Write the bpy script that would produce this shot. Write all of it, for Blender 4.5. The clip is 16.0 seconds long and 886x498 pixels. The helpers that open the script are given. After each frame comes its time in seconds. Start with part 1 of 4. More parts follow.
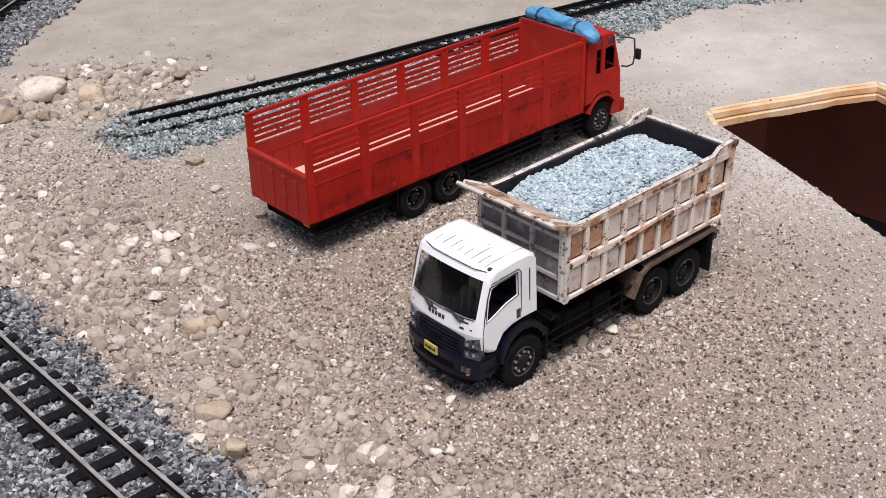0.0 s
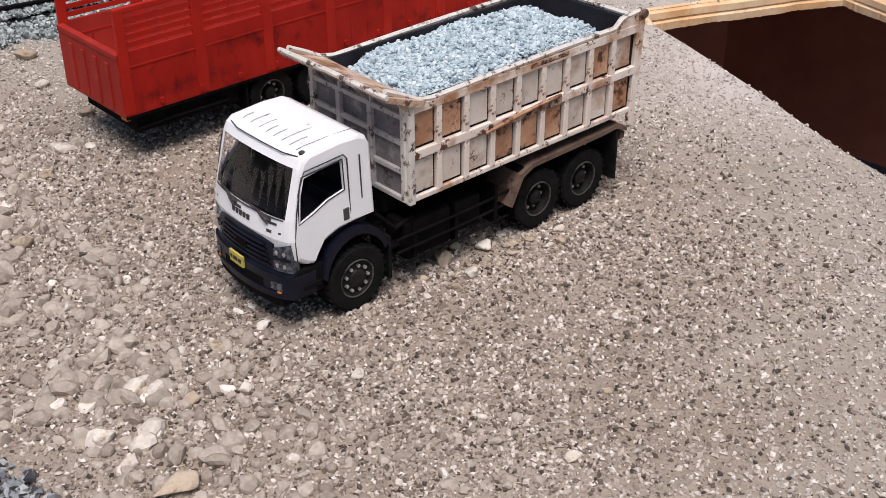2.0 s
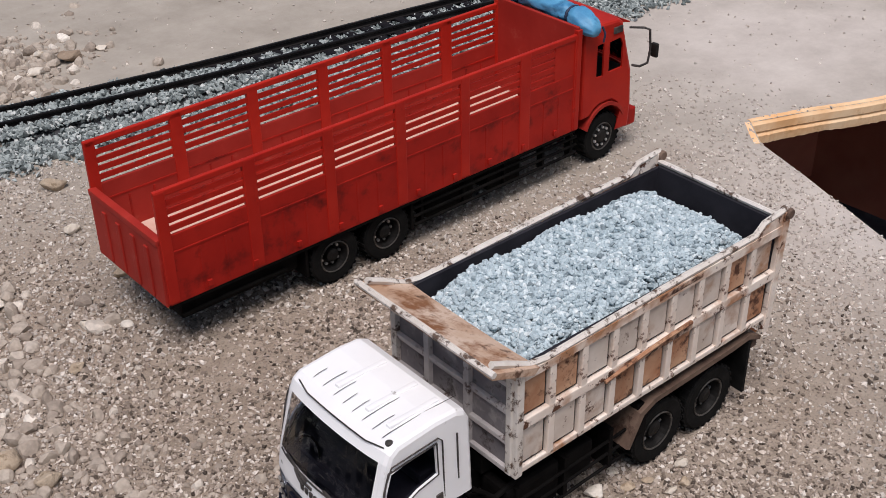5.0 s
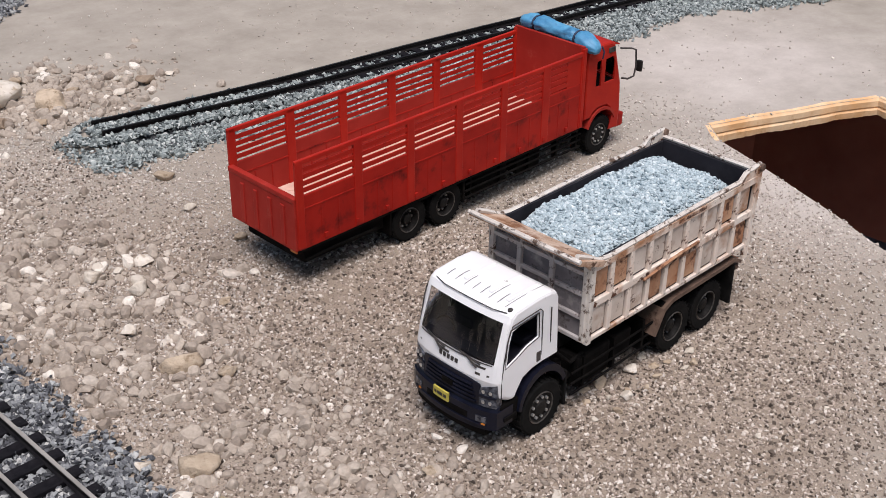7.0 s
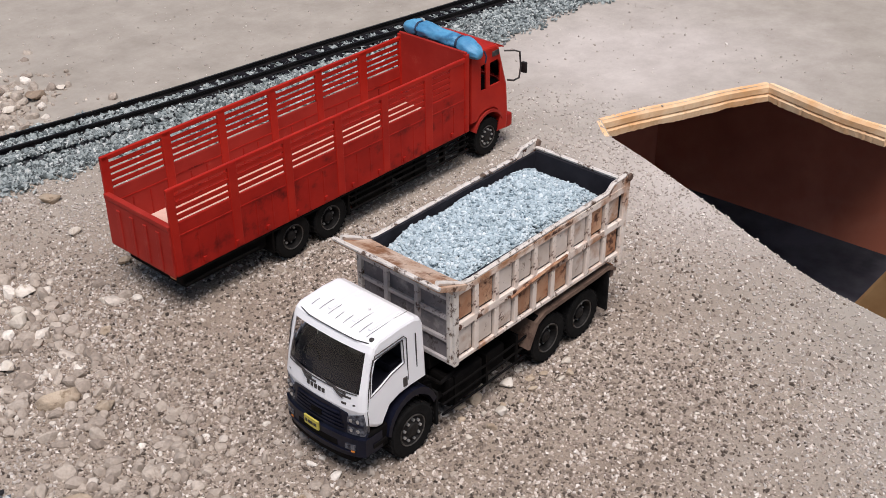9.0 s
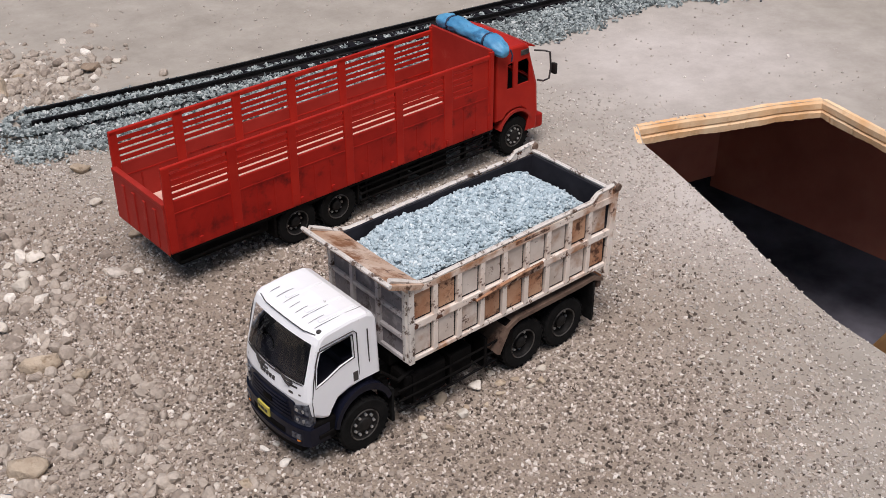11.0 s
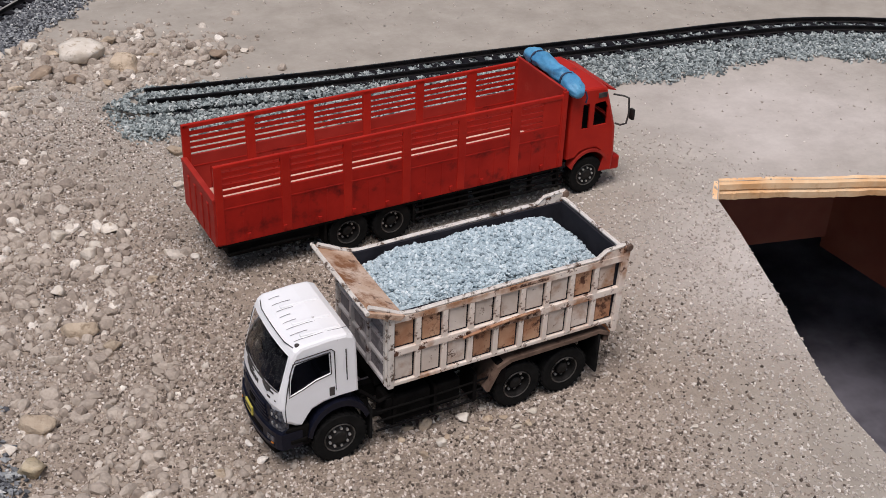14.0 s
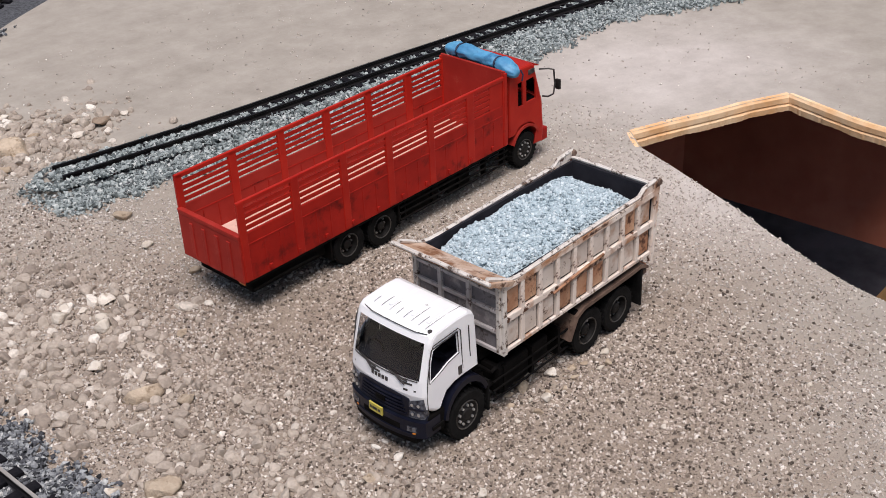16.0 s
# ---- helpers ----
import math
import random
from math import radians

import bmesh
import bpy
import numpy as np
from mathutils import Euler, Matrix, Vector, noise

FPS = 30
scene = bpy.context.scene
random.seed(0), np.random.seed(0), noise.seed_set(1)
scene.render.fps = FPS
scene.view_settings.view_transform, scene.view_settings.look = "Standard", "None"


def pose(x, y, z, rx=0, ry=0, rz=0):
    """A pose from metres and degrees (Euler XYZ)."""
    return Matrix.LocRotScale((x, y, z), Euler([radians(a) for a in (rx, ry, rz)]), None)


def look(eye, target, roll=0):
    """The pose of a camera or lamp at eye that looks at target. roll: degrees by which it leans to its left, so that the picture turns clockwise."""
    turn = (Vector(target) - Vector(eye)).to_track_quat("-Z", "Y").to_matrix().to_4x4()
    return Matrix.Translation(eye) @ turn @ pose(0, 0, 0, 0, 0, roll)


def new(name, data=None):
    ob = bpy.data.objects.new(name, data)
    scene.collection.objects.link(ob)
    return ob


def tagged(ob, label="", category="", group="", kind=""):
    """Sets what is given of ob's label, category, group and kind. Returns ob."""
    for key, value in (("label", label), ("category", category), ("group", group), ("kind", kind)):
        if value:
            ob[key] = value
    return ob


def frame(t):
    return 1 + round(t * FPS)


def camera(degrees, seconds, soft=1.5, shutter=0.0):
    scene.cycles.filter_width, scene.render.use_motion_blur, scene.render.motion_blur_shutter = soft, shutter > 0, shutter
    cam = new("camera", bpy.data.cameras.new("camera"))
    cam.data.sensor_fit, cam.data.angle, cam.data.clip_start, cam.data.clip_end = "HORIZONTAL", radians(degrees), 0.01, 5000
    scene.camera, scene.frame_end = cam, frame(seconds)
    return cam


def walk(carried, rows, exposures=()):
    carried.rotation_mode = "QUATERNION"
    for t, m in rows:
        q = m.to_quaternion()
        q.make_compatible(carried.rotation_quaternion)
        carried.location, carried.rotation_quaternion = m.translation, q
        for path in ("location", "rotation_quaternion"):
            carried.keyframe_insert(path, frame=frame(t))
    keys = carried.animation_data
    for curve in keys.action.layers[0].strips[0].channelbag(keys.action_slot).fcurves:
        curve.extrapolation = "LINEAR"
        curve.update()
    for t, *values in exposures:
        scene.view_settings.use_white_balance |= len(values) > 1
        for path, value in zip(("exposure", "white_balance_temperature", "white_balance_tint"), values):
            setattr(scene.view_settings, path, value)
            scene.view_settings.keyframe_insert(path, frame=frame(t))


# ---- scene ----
cam = camera(40.5, 16.0, soft=0.55)
METRES, EYE, TILT, LEAN, TURN = 0.5, 0.1575, 0.0, 0.0, -40.2
PATH = [
    (0, (0.001, -0.004, 0.158), (1.108, 1.345, -0.818), -1.1),
    (0.5, (0.003, 0.005, 0.152), (1.109, 1.342, -0.844), 0.4),
    (1, (0.008, 0.007, 0.146), (1.121, 1.321, -0.871), 0.6),
    (1.5, (0.019, 0.005, 0.14), (1.157, 1.288, -0.89), 0.7),
    (2, (0.053, 0.009, 0.116), (1.147, 1.341, -0.898), -0.3),
    (2.5, (0.07, 0.011, 0.119), (1.121, 1.395, -0.871), 0.4),
    (3, (0.074, 0.01, 0.121), (1.109, 1.429, -0.836), 0.9),
    (3.5, (0.076, 0.012, 0.133), (1.099, 1.448, -0.812), -0.3),
    (4, (0.09, 0.017, 0.135), (1.098, 1.458, -0.818), -1.1),
    (4.5, (0.098, 0.035, 0.132), (1.049, 1.485, -0.864), -1.1),
    (5, (0.079, 0.059, 0.136), (1.114, 1.397, -0.931), -0.8),
    (5.2, (0.061, 0.065, 0.139), (1.188, 1.337, -0.917), 0.1),
    (7.3, (0.006, 0.018, 0.154), (1.185, 1.301, -0.828), 0.7),
    (7.5, (0.014, 0.016, 0.152), (1.205, 1.268, -0.855), 0.4),
    (8, (0.019, 0.021, 0.162), (1.218, 1.26, -0.852), 1.2),
    (8.5, (0.027, 0.023, 0.162), (1.231, 1.247, -0.863), -0.6),
    (9, (0.023, 0.015, 0.165), (1.234, 1.225, -0.869), -0.6),
    (9.2, (0.022, 0.013, 0.168), (1.216, 1.24, -0.865), -1.2),
    (11.3, (0.06, -0.009, 0.166), (1.025, 1.394, -0.883), 0.7),
    (11.5, (0.068, -0.011, 0.166), (0.96, 1.444, -0.877), 1.1),
    (12, (0.083, -0.016, 0.163), (0.82, 1.491, -0.926), 1.2),
    (12.5, (0.087, -0.019, 0.17), (0.738, 1.543, -0.896), 2.1),
    (13, (0.089, -0.026, 0.17), (0.759, 1.535, -0.885), 2.7),
    (13.5, (0.089, -0.03, 0.173), (0.811, 1.493, -0.903), 2.7),
    (14, (0.084, -0.031, 0.18), (0.838, 1.483, -0.887), 2.3),
    (14.5, (0.068, -0.027, 0.182), (0.88, 1.476, -0.858), 1.5),
    (15, (0.054, -0.017, 0.179), (1.05, 1.373, -0.859), 0.6),
    (15.5, (0.024, -0.002, 0.182), (1.165, 1.287, -0.837), -1.3),
    (16, (0.003, 0.001, 0.175), (1.191, 1.257, -0.831), -2.6),
]
walk(cam, [(t, look(eye, target, roll)) for t, eye, target, roll in PATH],
     exposures=[(0, 0.12), (1, 0.08), (3, 0.05), (4.3, -0.02), (5, -0.16), (5.4, -0.12), (7.3, 0.0), (9, 0.0), (11.5, -0.15), (12.5, -0.25), (14.5, -0.19), (15, -0.1), (16, 0.0)])

# ---- world, sun ----
world = bpy.data.worlds.new("world")
scene.world = world
world.use_nodes = True
wn, wl = world.node_tree.nodes, world.node_tree.links
sky = wn.new("ShaderNodeTexSky")
sky.sky_type = "NISHITA"
sky.sun_disc = False
sky.sun_elevation, sky.sun_rotation = radians(68), radians(145)
sky.air_density, sky.dust_density, sky.ozone_density = 1.0, 3.0, 0.6
wl.new(sky.outputs[0], wn["Background"].inputs[0])
wn["Background"].inputs[1].default_value = 0.075
sun = new("sun", bpy.data.lights.new("sun", "SUN"))
sun.data.energy, sun.data.angle, sun.data.color = 3.5, radians(30), (1.0, 0.935, 0.94)
sun.matrix_world = look((-0.31, -0.31, 1.0), (0, 0, 0))


# ---- materials ----
def shader(name):
    m = bpy.data.materials.new(name)
    m.use_nodes = True
    t = m.node_tree
    return m, t, t.nodes["Principled BSDF"], t.nodes, t.links


def ramp(n, l, source, a, b, lo, hi):
    r = n.new("ShaderNodeMapRange")
    r.inputs[1].default_value, r.inputs[2].default_value = lo, hi
    l.new(source, r.inputs[0])
    x = n.new("ShaderNodeMix")
    x.data_type = "RGBA"
    l.new(r.outputs[0], x.inputs[0])
    for slot, c in ((6, a), (7, b)):
        if isinstance(c, tuple):
            x.inputs[slot].default_value = (*c, 1)
        else:
            l.new(c, x.inputs[slot])
    return x.outputs[2]


def surf(name, c1, c2, scale, rough=0.7, metal=0.0, bump=0.3, depth=0.0002, spots=None, spot_scale=400, spot_range=(0.56, 0.66),
         grime=None, grime_scale=150, grime_range=(0.5, 0.7), island=0.0, each=0.0, coat=0.0, spec=0.5):
    """Two colours mixed by noise, with optional spots and grime on top, and a shade that differs by island or by object."""
    m, t, b, n, l = shader(name)
    co = n.new("ShaderNodeTexCoord")
    info = n.new("ShaderNodeObjectInfo")
    shift = n.new("ShaderNodeVectorMath")
    shift.operation = "MULTIPLY_ADD"
    comb = n.new("ShaderNodeCombineXYZ")
    for i in range(3):
        l.new(info.outputs["Random"], comb.inputs[i])
    l.new(comb.outputs[0], shift.inputs[0])
    shift.inputs[1].default_value = (3.1, 1.7, 2.3) if each else (0, 0, 0)
    l.new(co.outputs["Object"], shift.inputs[2])

    def tex(s, detail=4.0, rg=0.6):
        q = n.new("ShaderNodeTexNoise")
        q.inputs["Scale"].default_value, q.inputs["Detail"].default_value, q.inputs["Roughness"].default_value = s, detail, rg
        l.new(shift.outputs[0], q.inputs["Vector"])
        return q.outputs["Fac"]

    base = tex(scale)
    col = ramp(n, l, base, c1, c2, 0.35, 0.65)
    if grime:
        col = ramp(n, l, tex(grime_scale, 5), col, grime, *grime_range)
    if spots:
        col = ramp(n, l, tex(spot_scale, 6, 0.7), col, spots, *spot_range)
    if island or each:
        hsv = n.new("ShaderNodeHueSaturation")
        mr = n.new("ShaderNodeMapRange")
        k = island or each
        mr.inputs[3].default_value, mr.inputs[4].default_value = 1 - k, 1 + k
        if island:
            geo = n.new("ShaderNodeNewGeometry")
            l.new(geo.outputs["Random Per Island"], mr.inputs[0])
        else:
            l.new(info.outputs["Random"], mr.inputs[0])
        l.new(mr.outputs[0], hsv.inputs["Value"])
        l.new(col, hsv.inputs["Color"])
        col = hsv.outputs[0]
    l.new(col, b.inputs["Base Color"])
    b.inputs["Roughness"].default_value, b.inputs["Metallic"].default_value = rough, metal
    b.inputs["Coat Weight"].default_value = coat
    b.inputs["Specular IOR Level"].default_value = spec
    if bump:
        bp = n.new("ShaderNodeBump")
        bp.inputs["Strength"].default_value, bp.inputs["Distance"].default_value = bump, depth
        l.new(tex(scale * 4, 5), bp.inputs["Height"])
        l.new(bp.outputs[0], b.inputs["Normal"])
    return m


def grains(name, tones, stops, rough=0.85, bump_scale=2500):
    """Loose grains: every island takes its own tone."""
    m, t, b, n, l = shader(name)
    geo = n.new("ShaderNodeNewGeometry")
    cr = n.new("ShaderNodeValToRGB")
    cr.color_ramp.interpolation = "LINEAR"
    e = cr.color_ramp.elements
    e[0].position, e[0].color = stops[0], (*tones[0], 1)
    e[1].position, e[1].color = stops[-1], (*tones[-1], 1)
    for s, c in list(zip(stops, tones))[1:-1]:
        k = e.new(s)
        k.color = (*c, 1)
    l.new(geo.outputs["Random Per Island"], cr.inputs[0])
    co = n.new("ShaderNodeTexCoord")
    q = n.new("ShaderNodeTexNoise")
    q.inputs["Scale"].default_value, q.inputs["Detail"].default_value = bump_scale, 3
    l.new(co.outputs["Object"], q.inputs["Vector"])
    dim = n.new("ShaderNodeMapRange")
    dim.inputs[1].default_value, dim.inputs[2].default_value, dim.inputs[3].default_value, dim.inputs[4].default_value = 0.3, 0.7, 0.82, 1.12
    l.new(q.outputs["Fac"], dim.inputs[0])
    hsv = n.new("ShaderNodeHueSaturation")
    l.new(dim.outputs[0], hsv.inputs["Value"])
    l.new(cr.outputs[0], hsv.inputs["Color"])
    l.new(hsv.outputs[0], b.inputs["Base Color"])
    b.inputs["Roughness"].default_value = rough
    b.inputs["Specular IOR Level"].default_value = 0.25
    return m


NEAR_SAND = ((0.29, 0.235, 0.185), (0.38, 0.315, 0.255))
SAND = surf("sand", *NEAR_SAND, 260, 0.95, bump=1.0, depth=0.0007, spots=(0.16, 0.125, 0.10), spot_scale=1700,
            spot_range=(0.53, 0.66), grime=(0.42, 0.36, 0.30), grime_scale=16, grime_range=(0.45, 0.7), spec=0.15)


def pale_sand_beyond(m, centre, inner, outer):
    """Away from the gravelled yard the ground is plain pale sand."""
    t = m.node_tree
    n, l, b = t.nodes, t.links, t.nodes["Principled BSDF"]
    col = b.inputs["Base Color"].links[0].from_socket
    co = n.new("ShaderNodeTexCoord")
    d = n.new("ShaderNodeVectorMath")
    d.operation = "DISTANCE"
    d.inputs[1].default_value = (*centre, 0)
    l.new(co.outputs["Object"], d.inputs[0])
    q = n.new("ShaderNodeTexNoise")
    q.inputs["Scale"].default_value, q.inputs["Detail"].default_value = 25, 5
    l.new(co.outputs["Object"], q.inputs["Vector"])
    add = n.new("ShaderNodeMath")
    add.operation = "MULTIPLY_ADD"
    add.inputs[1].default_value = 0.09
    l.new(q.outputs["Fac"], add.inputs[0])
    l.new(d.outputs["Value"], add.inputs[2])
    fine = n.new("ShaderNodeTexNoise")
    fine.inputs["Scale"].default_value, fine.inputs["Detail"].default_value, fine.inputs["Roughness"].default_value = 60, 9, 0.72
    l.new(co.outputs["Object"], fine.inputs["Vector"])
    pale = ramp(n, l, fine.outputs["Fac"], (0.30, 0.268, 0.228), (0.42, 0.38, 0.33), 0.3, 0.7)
    # whiter patches along the opening and towards the back
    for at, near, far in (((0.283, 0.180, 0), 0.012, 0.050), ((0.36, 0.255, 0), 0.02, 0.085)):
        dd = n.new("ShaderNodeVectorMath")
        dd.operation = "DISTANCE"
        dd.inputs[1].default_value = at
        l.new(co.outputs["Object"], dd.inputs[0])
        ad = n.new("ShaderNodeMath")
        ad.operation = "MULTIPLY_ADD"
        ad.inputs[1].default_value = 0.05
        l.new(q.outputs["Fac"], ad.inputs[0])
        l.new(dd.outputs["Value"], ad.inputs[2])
        whitish = ramp(n, l, fine.outputs["Fac"], (0.42, 0.375, 0.34), (0.58, 0.53, 0.485), 0.3, 0.7)
        pale = ramp(n, l, ad.outputs[0], whitish, pale, near + 0.025, far + 0.025)
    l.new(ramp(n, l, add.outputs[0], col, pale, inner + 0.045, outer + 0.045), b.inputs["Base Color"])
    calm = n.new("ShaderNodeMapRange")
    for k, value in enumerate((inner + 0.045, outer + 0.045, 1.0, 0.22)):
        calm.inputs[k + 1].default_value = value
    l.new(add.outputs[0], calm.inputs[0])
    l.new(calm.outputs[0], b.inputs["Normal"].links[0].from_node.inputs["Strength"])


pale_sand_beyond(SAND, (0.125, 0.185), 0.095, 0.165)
GRIT = grains("grit", [(0.06, 0.047, 0.038), (0.21, 0.168, 0.136), (0.40, 0.332, 0.278), (0.58, 0.50, 0.43), (0.78, 0.72, 0.66)], [0, 0.22, 0.52, 0.82, 1])
PALE_GRIT = grains("pale_grit", [(0.36, 0.315, 0.275), (0.46, 0.41, 0.365), (0.54, 0.49, 0.44), (0.80, 0.75, 0.69)], [0, 0.3, 0.8, 1])
RUBBLE = grains("rubble", [(0.27, 0.222, 0.182), (0.38, 0.322, 0.268), (0.47, 0.405, 0.34), (0.80, 0.74, 0.66)], [0, 0.28, 0.88, 1], bump_scale=1200)
BALLAST_NEAR = grains("dark_ballast", [(0.025, 0.026, 0.03), (0.12, 0.125, 0.138), (0.23, 0.24, 0.25), (0.36, 0.375, 0.38), (0.58, 0.58, 0.56)], [0, 0.3, 0.6, 0.88, 1])
BALLAST_FAR = grains("pale_ballast", [(0.06, 0.07, 0.07), (0.19, 0.22, 0.22), (0.32, 0.36, 0.355), (0.44, 0.48, 0.47), (0.60, 0.62, 0.60)], [0, 0.25, 0.6, 0.88, 1])
BALLAST_BED = surf("ballast_bed", (0.07, 0.072, 0.08), (0.16, 0.165, 0.175), 900, 0.95, bump=1.0, depth=0.0008, spec=0.2)
LOAD = grains("crushed_stone", [(0.20, 0.25, 0.275), (0.39, 0.475, 0.515), (0.48, 0.57, 0.61), (0.70, 0.77, 0.79)], [0, 0.12, 0.75, 1])
ROCKS = {
    "w": surf("pale_rock", (0.60, 0.53, 0.44), (0.74, 0.68, 0.60), 250, 0.85, bump=0.8, depth=0.0005, spots=(0.42, 0.34, 0.25), each=0.12, spec=0.2),
    "b": surf("beige_rock", (0.42, 0.33, 0.24), (0.56, 0.46, 0.35), 250, 0.9, bump=0.9, depth=0.0006, spots=(0.28, 0.21, 0.14), each=0.15, spec=0.2),
    "o": surf("brown_rock", (0.27, 0.20, 0.145), (0.38, 0.295, 0.22), 250, 0.9, bump=0.9, depth=0.0006, spots=(0.52, 0.42, 0.31), each=0.15, spec=0.2),
    "t": surf("tan_rock", (0.46, 0.37, 0.24), (0.60, 0.51, 0.37), 250, 0.9, bump=0.9, depth=0.0006, spots=(0.33, 0.25, 0.15), each=0.1, spec=0.2),
}
WHITE = surf("white_paint", (0.86, 0.86, 0.87), (0.90, 0.90, 0.91), 120, 0.35, bump=0.03, spots=(0.35, 0.33, 0.31), spot_scale=260,
             spot_range=(0.67, 0.74), coat=0.25)
NAVY = surf("navy_plastic", (0.005, 0.0056, 0.012), (0.010, 0.0115, 0.023), 200, 0.3, bump=0.12, spots=(0.11, 0.10, 0.12), spot_scale=350, spot_range=(0.68, 0.80), spec=0.22)
BLACK = surf("black_chassis", (0.004, 0.0035, 0.0035), (0.009, 0.008, 0.0075), 250, 0.8, bump=0.3, spots=(0.10, 0.08, 0.065), spot_scale=420, spot_range=(0.68, 0.80), spec=0.06)
INK = surf("dark_line", (0.02, 0.018, 0.018), (0.07, 0.06, 0.055), 600, 0.7, bump=0)
RUBBER = surf("rubber", (0.006, 0.006, 0.006), (0.013, 0.0125, 0.012), 300, 0.85, bump=0.4, spots=(0.12, 0.10, 0.085), spot_scale=500, spot_range=(0.68, 0.84), spec=0.1)
HUB = surf("dark_rim", (0.008, 0.0075, 0.007), (0.022, 0.02, 0.019), 400, 0.6, bump=0.3, spots=(0.16, 0.14, 0.12), spot_scale=700, spot_range=(0.67, 0.79), spec=0.18)
# pale broken tone paints the glint along the rim lips
RIM_EDGE = surf("rim_lip_glint", (0.06, 0.055, 0.05), (0.16, 0.145, 0.13), 500, 0.5, metal=0.3, bump=0.2, spots=(0.01, 0.009, 0.008), spot_scale=250, spot_range=(0.5, 0.6))
NUT = surf("bright_metal", (0.5, 0.5, 0.5), (0.65, 0.65, 0.65), 900, 0.35, metal=0.7, bump=0.1)
CREAM = surf("cream_weathered", (0.74, 0.62, 0.53), (0.84, 0.76, 0.68), 130, 0.65, bump=0.3, spots=(0.10, 0.038, 0.018), spot_scale=330,
             spot_range=(0.56, 0.61), grime=(0.40, 0.20, 0.105), grime_scale=70, grime_range=(0.52, 0.62))
PANEL = surf("pale_panel", (0.55, 0.46, 0.39), (0.70, 0.62, 0.55), 140, 0.7, bump=0.3, spots=(0.10, 0.045, 0.025), spot_scale=330,
             spot_range=(0.60, 0.67), grime=(0.34, 0.18, 0.10), grime_scale=90, grime_range=(0.53, 0.66), each=0.1)
RUSTED = surf("rusted_panel", (0.36, 0.165, 0.085), (0.52, 0.32, 0.20), 160, 0.8, bump=0.5, spots=(0.075, 0.026, 0.012), spot_scale=300,
              spot_range=(0.52, 0.62), each=0.15)
RUST_STREAK = surf("rust_streak", (0.30, 0.12, 0.05), (0.62, 0.46, 0.36), 210, 0.8, bump=0.5, spots=(0.05, 0.018, 0.009), spot_scale=260, spot_range=(0.46, 0.56))
LIGHT_RIB = surf("grey_rib", (0.46, 0.43, 0.42), (0.62, 0.58, 0.56), 200, 0.6, bump=0.3, spots=(0.10, 0.06, 0.05), spot_scale=380, spot_range=(0.56, 0.64))
FRONT = surf("grey_panel", (0.17, 0.155, 0.165), (0.31, 0.285, 0.285), 120, 0.65, bump=0.3, spots=(0.05, 0.033, 0.03), spot_scale=240, spot_range=(0.54, 0.66),
             grime=(0.60, 0.55, 0.52), grime_scale=130, grime_range=(0.55, 0.7))
RUST_TOP = surf("rusted_lip", (0.45, 0.28, 0.18), (0.62, 0.48, 0.38), 110, 0.75, bump=0.4, spots=(0.22, 0.09, 0.035), spot_scale=170,
                spot_range=(0.47, 0.60), grime=(0.10, 0.05, 0.03), grime_scale=420, grime_range=(0.60, 0.70))
RIM_WORN = surf("worn_edge", (0.62, 0.56, 0.50), (0.72, 0.68, 0.63), 300, 0.6, bump=0.3, spots=(0.10, 0.06, 0.04), spot_scale=420, spot_range=(0.53, 0.6))
LINER = surf("dark_liner", (0.015, 0.0145, 0.019), (0.028, 0.027, 0.034), 150, 0.75, bump=0.15, spots=(0.15, 0.14, 0.15), spot_scale=350, spot_range=(0.70, 0.78), spec=0.12)
FENDER = surf("rusty_fender", (0.085, 0.05, 0.036), (0.19, 0.125, 0.09), 170, 0.75, bump=0.4, spots=(0.06, 0.03, 0.02), spot_scale=260, spot_range=(0.55, 0.65))
RED = surf("red_paint", (0.37, 0.012, 0.007), (0.46, 0.020, 0.010), 90, 0.5, bump=0.12, spots=(0.16, 0.012, 0.01), spot_scale=210,
           spot_range=(0.60, 0.74), spec=0.22)
RED_WORN = surf("chipped_red", (0.31, 0.010, 0.006), (0.41, 0.016, 0.009), 100, 0.55, bump=0.2, spots=(0.52, 0.24, 0.18), spot_scale=330,
                spot_range=(0.715, 0.745), grime=(0.11, 0.006, 0.005), grime_scale=170, grime_range=(0.535, 0.71), spec=0.2)
RED_IN = surf("matt_red", (0.31, 0.019, 0.013), (0.39, 0.030, 0.021), 80, 0.6, bump=0.1, spots=(0.42, 0.08, 0.06), spot_scale=160, spot_range=(0.6, 0.8), spec=0.2)
DECK = surf("pale_deck", (0.56, 0.34, 0.27), (0.68, 0.47, 0.39), 120, 0.75, bump=0.2, spots=(0.42, 0.2, 0.15), spot_scale=220, spot_range=(0.6, 0.75), spec=0.2)
TARP = surf("blue_tarp", (0.05, 0.22, 0.42), (0.11, 0.36, 0.58), 160, 0.5, bump=0.6, depth=0.0004, spots=(0.03, 0.13, 0.27), spot_scale=240, spot_range=(0.56, 0.7))
STRAP = surf("strap", (0.01, 0.02, 0.05), (0.02, 0.035, 0.08), 300, 0.7, bump=0.1)
YELLOW = surf("yellow_plate", (0.52, 0.44, 0.07), (0.66, 0.57, 0.14), 300, 0.5, bump=0.05)
LAMP = surf("clear_lamp", (0.012, 0.014, 0.025), (0.16, 0.17, 0.20), 1100, 0.15, metal=0.3, bump=0.6)
AMBER = surf("amber", (0.55, 0.16, 0.02), (0.65, 0.22, 0.03), 300, 0.3, bump=0.05)
